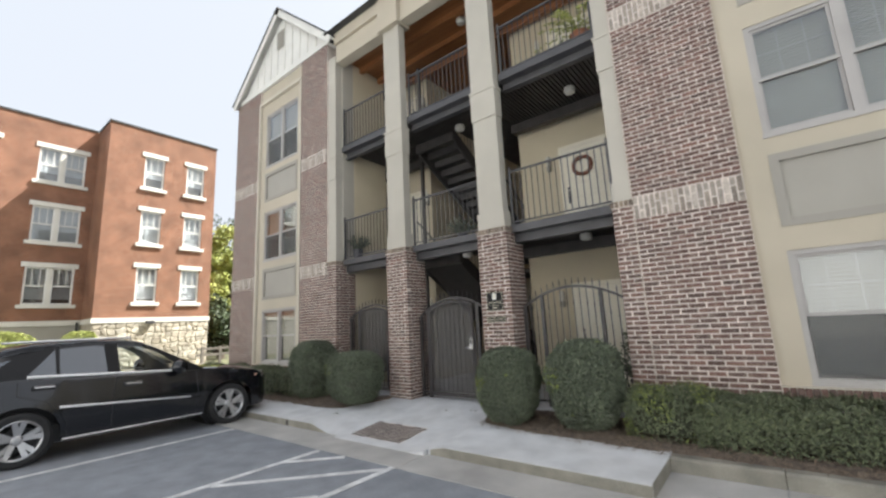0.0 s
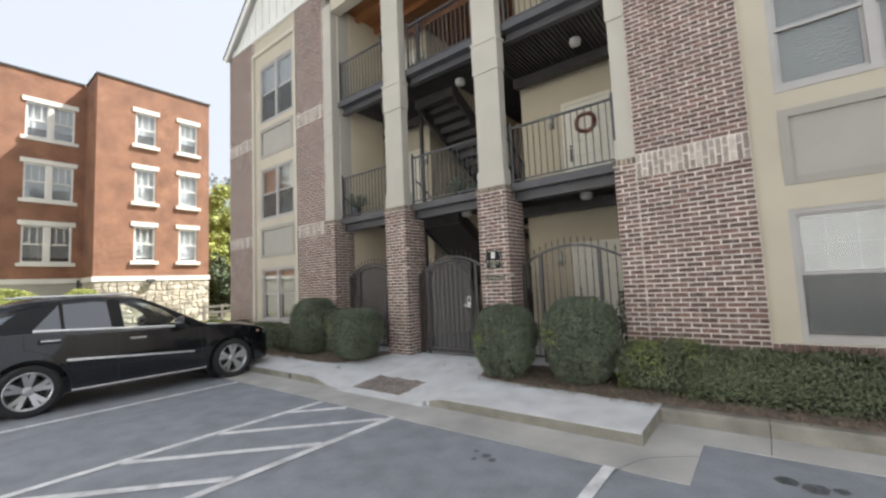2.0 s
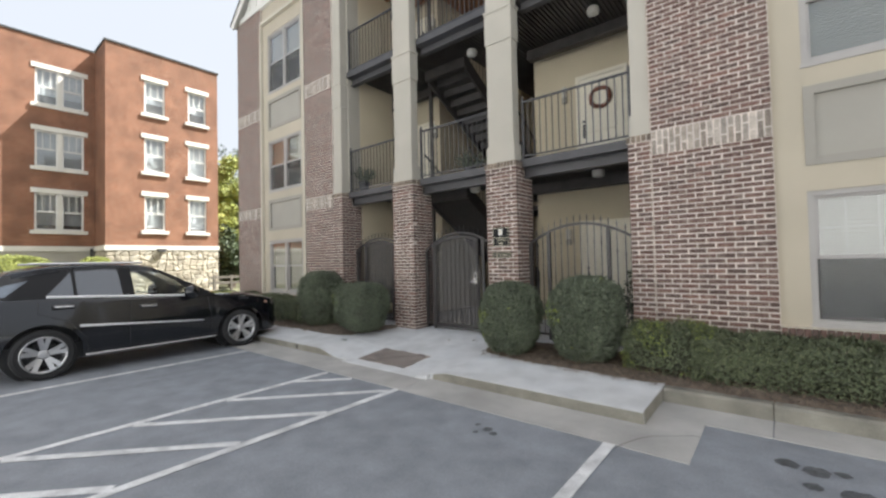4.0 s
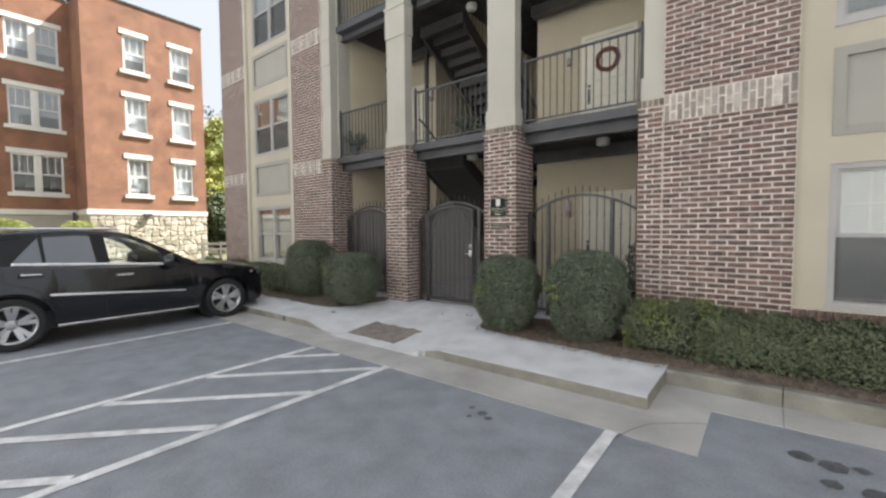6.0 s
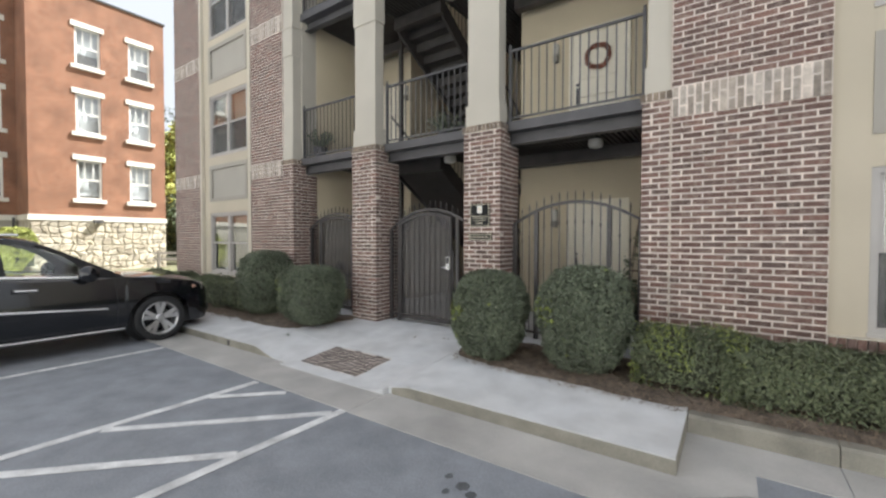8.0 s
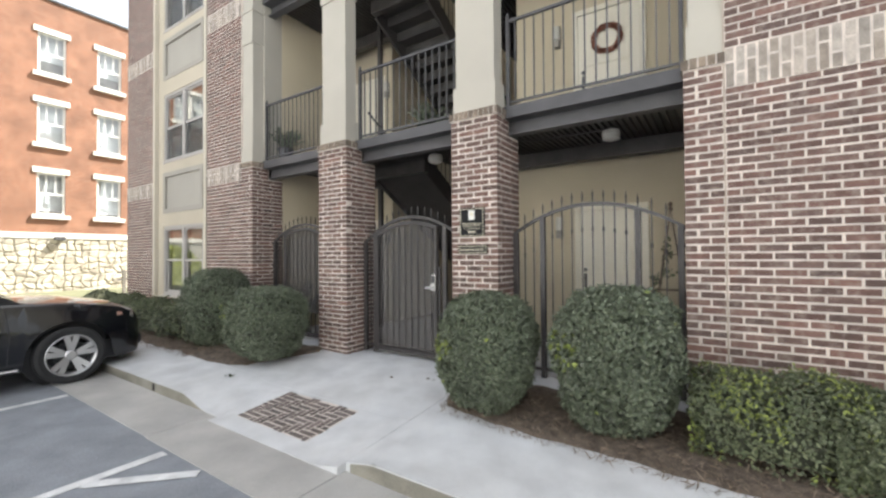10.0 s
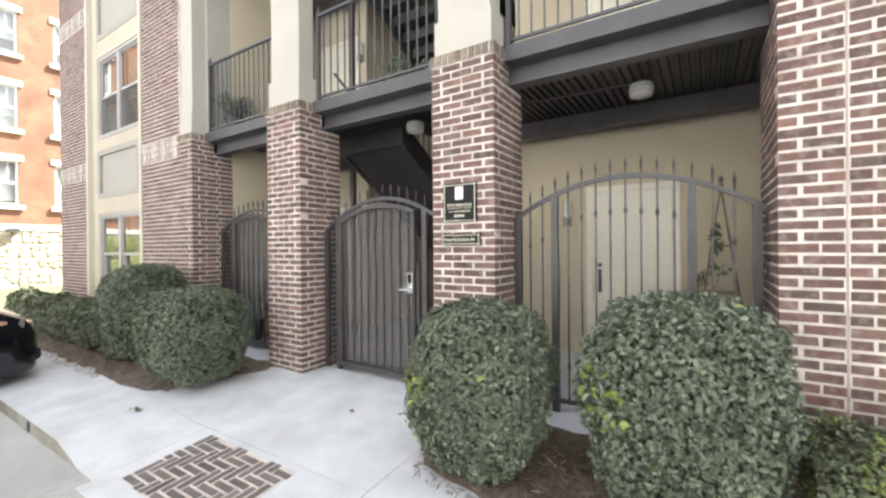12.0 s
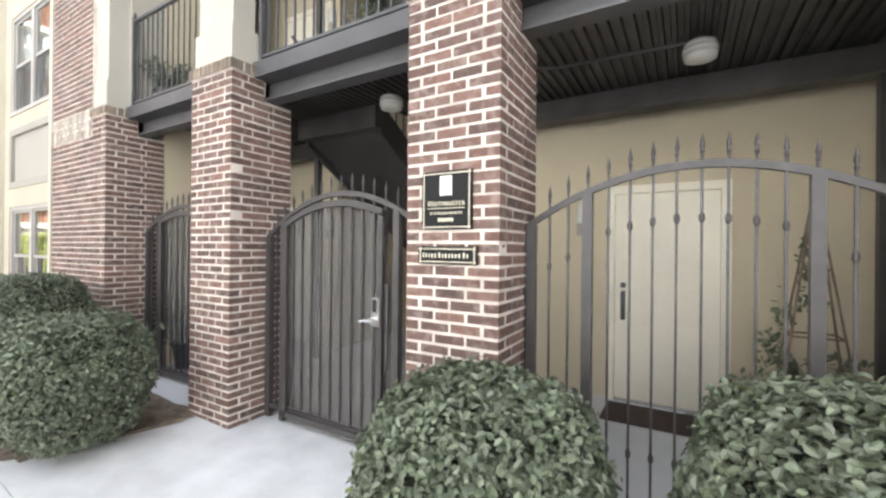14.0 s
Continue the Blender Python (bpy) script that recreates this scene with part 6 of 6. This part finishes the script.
XW, XM = -30.0, -32.4
part("wall", wall_with_holes(XW - 0.35, XW, 7.03, 13.1, 2.72, 14.5, [(a, b, c, d) for a, b in WING for c, d in ROWS_Z]), m_red, house)
part("wall", wall_with_holes(XM - 0.35, XM, -14.0, 7.03, 2.72, 14.5, [(a, b, c, d) for a, b in MAIN for c, d in ROWS_Z]), m_red, house)
part("return_wall", box(XM - 0.34, XW - 0.352, 7.03, 7.38, 2.72, 14.5), m_red, house)
part("end_wall", box(-44, XW - 0.352, 12.75, 13.1, -0.3, 14.5), m_red, house)
part("end_wall", box(-44, XM - 0.352, -14.0, -13.65, -0.3, 14.5), m_red, house)
part("rear_wall", box(-44.3, -44, -14, 13.1, -0.3, 14.5), m_red, house)
part("roof", box(-44, XM - 0.3, -13.7, 12.8, 13.9, 14.0), m_roof, house)
part("roof", box(XM - 0.3, XW - 0.3, 7.3, 12.8, 13.9, 14.0), m_roof, house)
for q in ((XW - 0.4, XW + 0.06, 6.97, 13.16), (XM - 0.4, XM + 0.06, -14.06, 6.96), (XM + 0.061, XW - 0.401, 6.97, 7.4)):
    part("coping", box(*q, 14.5, 14.6), m_roof, house, bevel=0.02)
for q in ((XW - 0.3, XW + 0.05, 6.98, 13.15), (XM - 0.3, XM + 0.05, -14.05, 6.97), (XM + 0.051, XW - 0.301, 6.98, 7.3)):
    part("water_table", box(*q, 2.44, 2.72), m_cream_trim, house, bevel=0.015)
for i, (c, d) in enumerate(ROWS_Z):
    for k, (a, b) in enumerate(WING):
        far_window(house, XW, a, b, c, d, False, (0.1, 0.0, 0.35)[i])
    for k, (a, b) in enumerate(MAIN):
        far_window(house, XM, a, b, c, d, True, (0.15, 0.0, 0.3)[(i + k) % 3])
bracket = part("floodlight", box(XW, XW + 0.3, 9.55, 9.95, 2.36, 2.52), m_steel, house, "small dark wall floodlight", bevel=0.02)
part("downpipe", rod((XM + 0.12, 6.85, -0.2), (XM + 0.12, 6.85, 2.6), 0.06), m_roof, house)
# fieldstone base
base_wall = part("stone_base", box(XW - 0.3, XW - 0.05, 7.03, 13.1, -0.4, 2.44), m_stone_joint, house, "tan fieldstone base wall")
part("plaster_base", box(XM - 0.3, XM - 0.03, -14.0, 7.03, -0.4, 2.44), m_panel, house, "grey rendered base wall")
part("stone_return", box(XM - 0.03, XW - 0.301, 7.05, 7.3, -0.4, 2.44), m_stone_joint, house)
rs = random.Random(12)
ny, nz = 17, 9
gy = [[7.05 + 6.05 * i / ny + (rs.uniform(-0.14, 0.14) if 0 < i < ny else 0) + (0.12 if (j % 2 and 0 < i < ny) else 0) for i in range(ny + 1)] for j in range(nz + 1)]
gz = [[-0.4 + 2.83 * j / nz + (rs.uniform(-0.11, 0.11) if 0 < j < nz else 0) for i in range(ny + 1)] for j in range(nz + 1)]
for j in range(nz):
    for i in range(ny):
        quad = [Vector((0, gy[j][i], gz[j][i])), Vector((0, gy[j][i + 1], gz[j][i + 1])), Vector((0, gy[j + 1][i + 1], gz[j + 1][i + 1])), Vector((0, gy[j + 1][i], gz[j + 1][i]))]
        c = sum(quad, Vector()) / 4
        bm = bmesh.new()
        ring0, ring1, ring2 = [], [], []
        corners = []
        for a, b in zip(quad, quad[1:] + quad[:1]):
            corners += [a + (b - a) * 0.18, a + (b - a) * 0.82]
        out = rs.uniform(0.0, 0.02)
        for q in corners:
            d = (c - q).normalized()
            ring0.append(bm.verts.new((XW - 0.06, q.y + d.y * 0.006, q.z + d.z * 0.006)))
            ring1.append(bm.verts.new((XW - 0.03 + out, q.y + d.y * 0.01, q.z + d.z * 0.01)))
            ring2.append(bm.verts.new((XW - 0.015 + out + rs.uniform(0, 0.035), q.y + d.y * rs.uniform(0.03, 0.08), q.z + d.z * rs.uniform(0.03, 0.08))))
        for r0, r1 in ((ring0, ring1), (ring1, ring2)):
            for k in range(8):
                bm.faces.new((r0[k], r0[(k + 1) % 8], r1[(k + 1) % 8], r1[k]))
        bm.faces.new(ring2)
        part("stone", bm, m_stone, base_wall)

# the sunlit look here comes from the brightened tree leaf colour
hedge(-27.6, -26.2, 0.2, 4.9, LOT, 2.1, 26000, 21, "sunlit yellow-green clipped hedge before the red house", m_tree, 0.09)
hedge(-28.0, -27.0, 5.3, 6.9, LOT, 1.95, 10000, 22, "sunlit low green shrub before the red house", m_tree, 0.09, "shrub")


# ---- trees and fence behind ----
def tree(x, y, h, r, seed, material, label, leaves=3800):
    t = thing("tree", (x, y, LOT - 0.05), label, "tree", "trees behind the houses")
    rs = np.random.RandomState(seed)
    bm = bmesh.new()
    rod((x, y, LOT - 0.05), (x + 0.2, y, h * 0.45), 0.28, 0.17, 10, bm)
    limbs = []
    for k in range(9):
        a, el = rs.uniform(0, 6.28), rs.uniform(0.35, 1.2)
        s = Vector((x + 0.15, y, h * rs.uniform(0.25, 0.45)))
        e = s + Vector((math.cos(a) * math.cos(el), math.sin(a) * math.cos(el), math.sin(el))) * h * rs.uniform(0.25, 0.5)
        rod(s, e, 0.1, 0.03, 6, bm)
        limbs.append((s, e))
    part("trunk", bm, m_bark, t)
    clumps = [e for s, e in limbs] + [s + (e - s) * rs.uniform(0.4, 1.0) + Vector(rs.normal(0, r * 0.3, 3)) for s, e in limbs for _ in range(5)]
    clumps += [Vector((x + rs.normal(0, r * 0.45), y + rs.normal(0, r * 0.45), rs.uniform(0.12, 0.95) * h)) for _ in range(24)]
    pts, nor = [], []
    for _ in range(leaves):
        c = clumps[rs.randint(len(clumps))]
        d = rs.normal(0, 1, 3)
        d /= np.linalg.norm(d)
        rad = r * 0.26 * rs.uniform(0.3, 1.0) ** 0.5
        pts.append(np.array(c) + d * rad * np.array((1, 1, 0.75)))
        nor.append(d + np.array((0, 0, 0.5)))
    ob = link("crown", leaf_mesh("crown", np.array(pts), np.array(nor), 0.30, 0.6, seed), material, t)
    ob["kind"] = "stuff"


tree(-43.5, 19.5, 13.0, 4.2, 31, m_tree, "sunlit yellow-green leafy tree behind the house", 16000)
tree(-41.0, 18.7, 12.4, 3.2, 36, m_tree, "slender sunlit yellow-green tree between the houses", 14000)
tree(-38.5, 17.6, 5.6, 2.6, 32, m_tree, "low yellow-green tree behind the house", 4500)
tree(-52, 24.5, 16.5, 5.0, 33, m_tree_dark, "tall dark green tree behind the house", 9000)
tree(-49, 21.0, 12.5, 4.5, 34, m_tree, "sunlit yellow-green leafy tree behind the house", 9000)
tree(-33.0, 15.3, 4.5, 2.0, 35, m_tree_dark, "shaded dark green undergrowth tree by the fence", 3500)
fence = thing("fence", (-25.6, 12.4, LOT), "low weathered wooden rail fence between the houses", "fence")
for k in range(4):
    part("post", box(-25.66, -25.54, 11.0 + k * 0.95, 11.12 + k * 0.95, LOT - 0.05, 0.85), m_fence, fence)
for z in (0.35, 0.68):
    part("rail", box(-25.59, -25.55, 10.8, 14.6, z, z + 0.12), m_fence, fence)
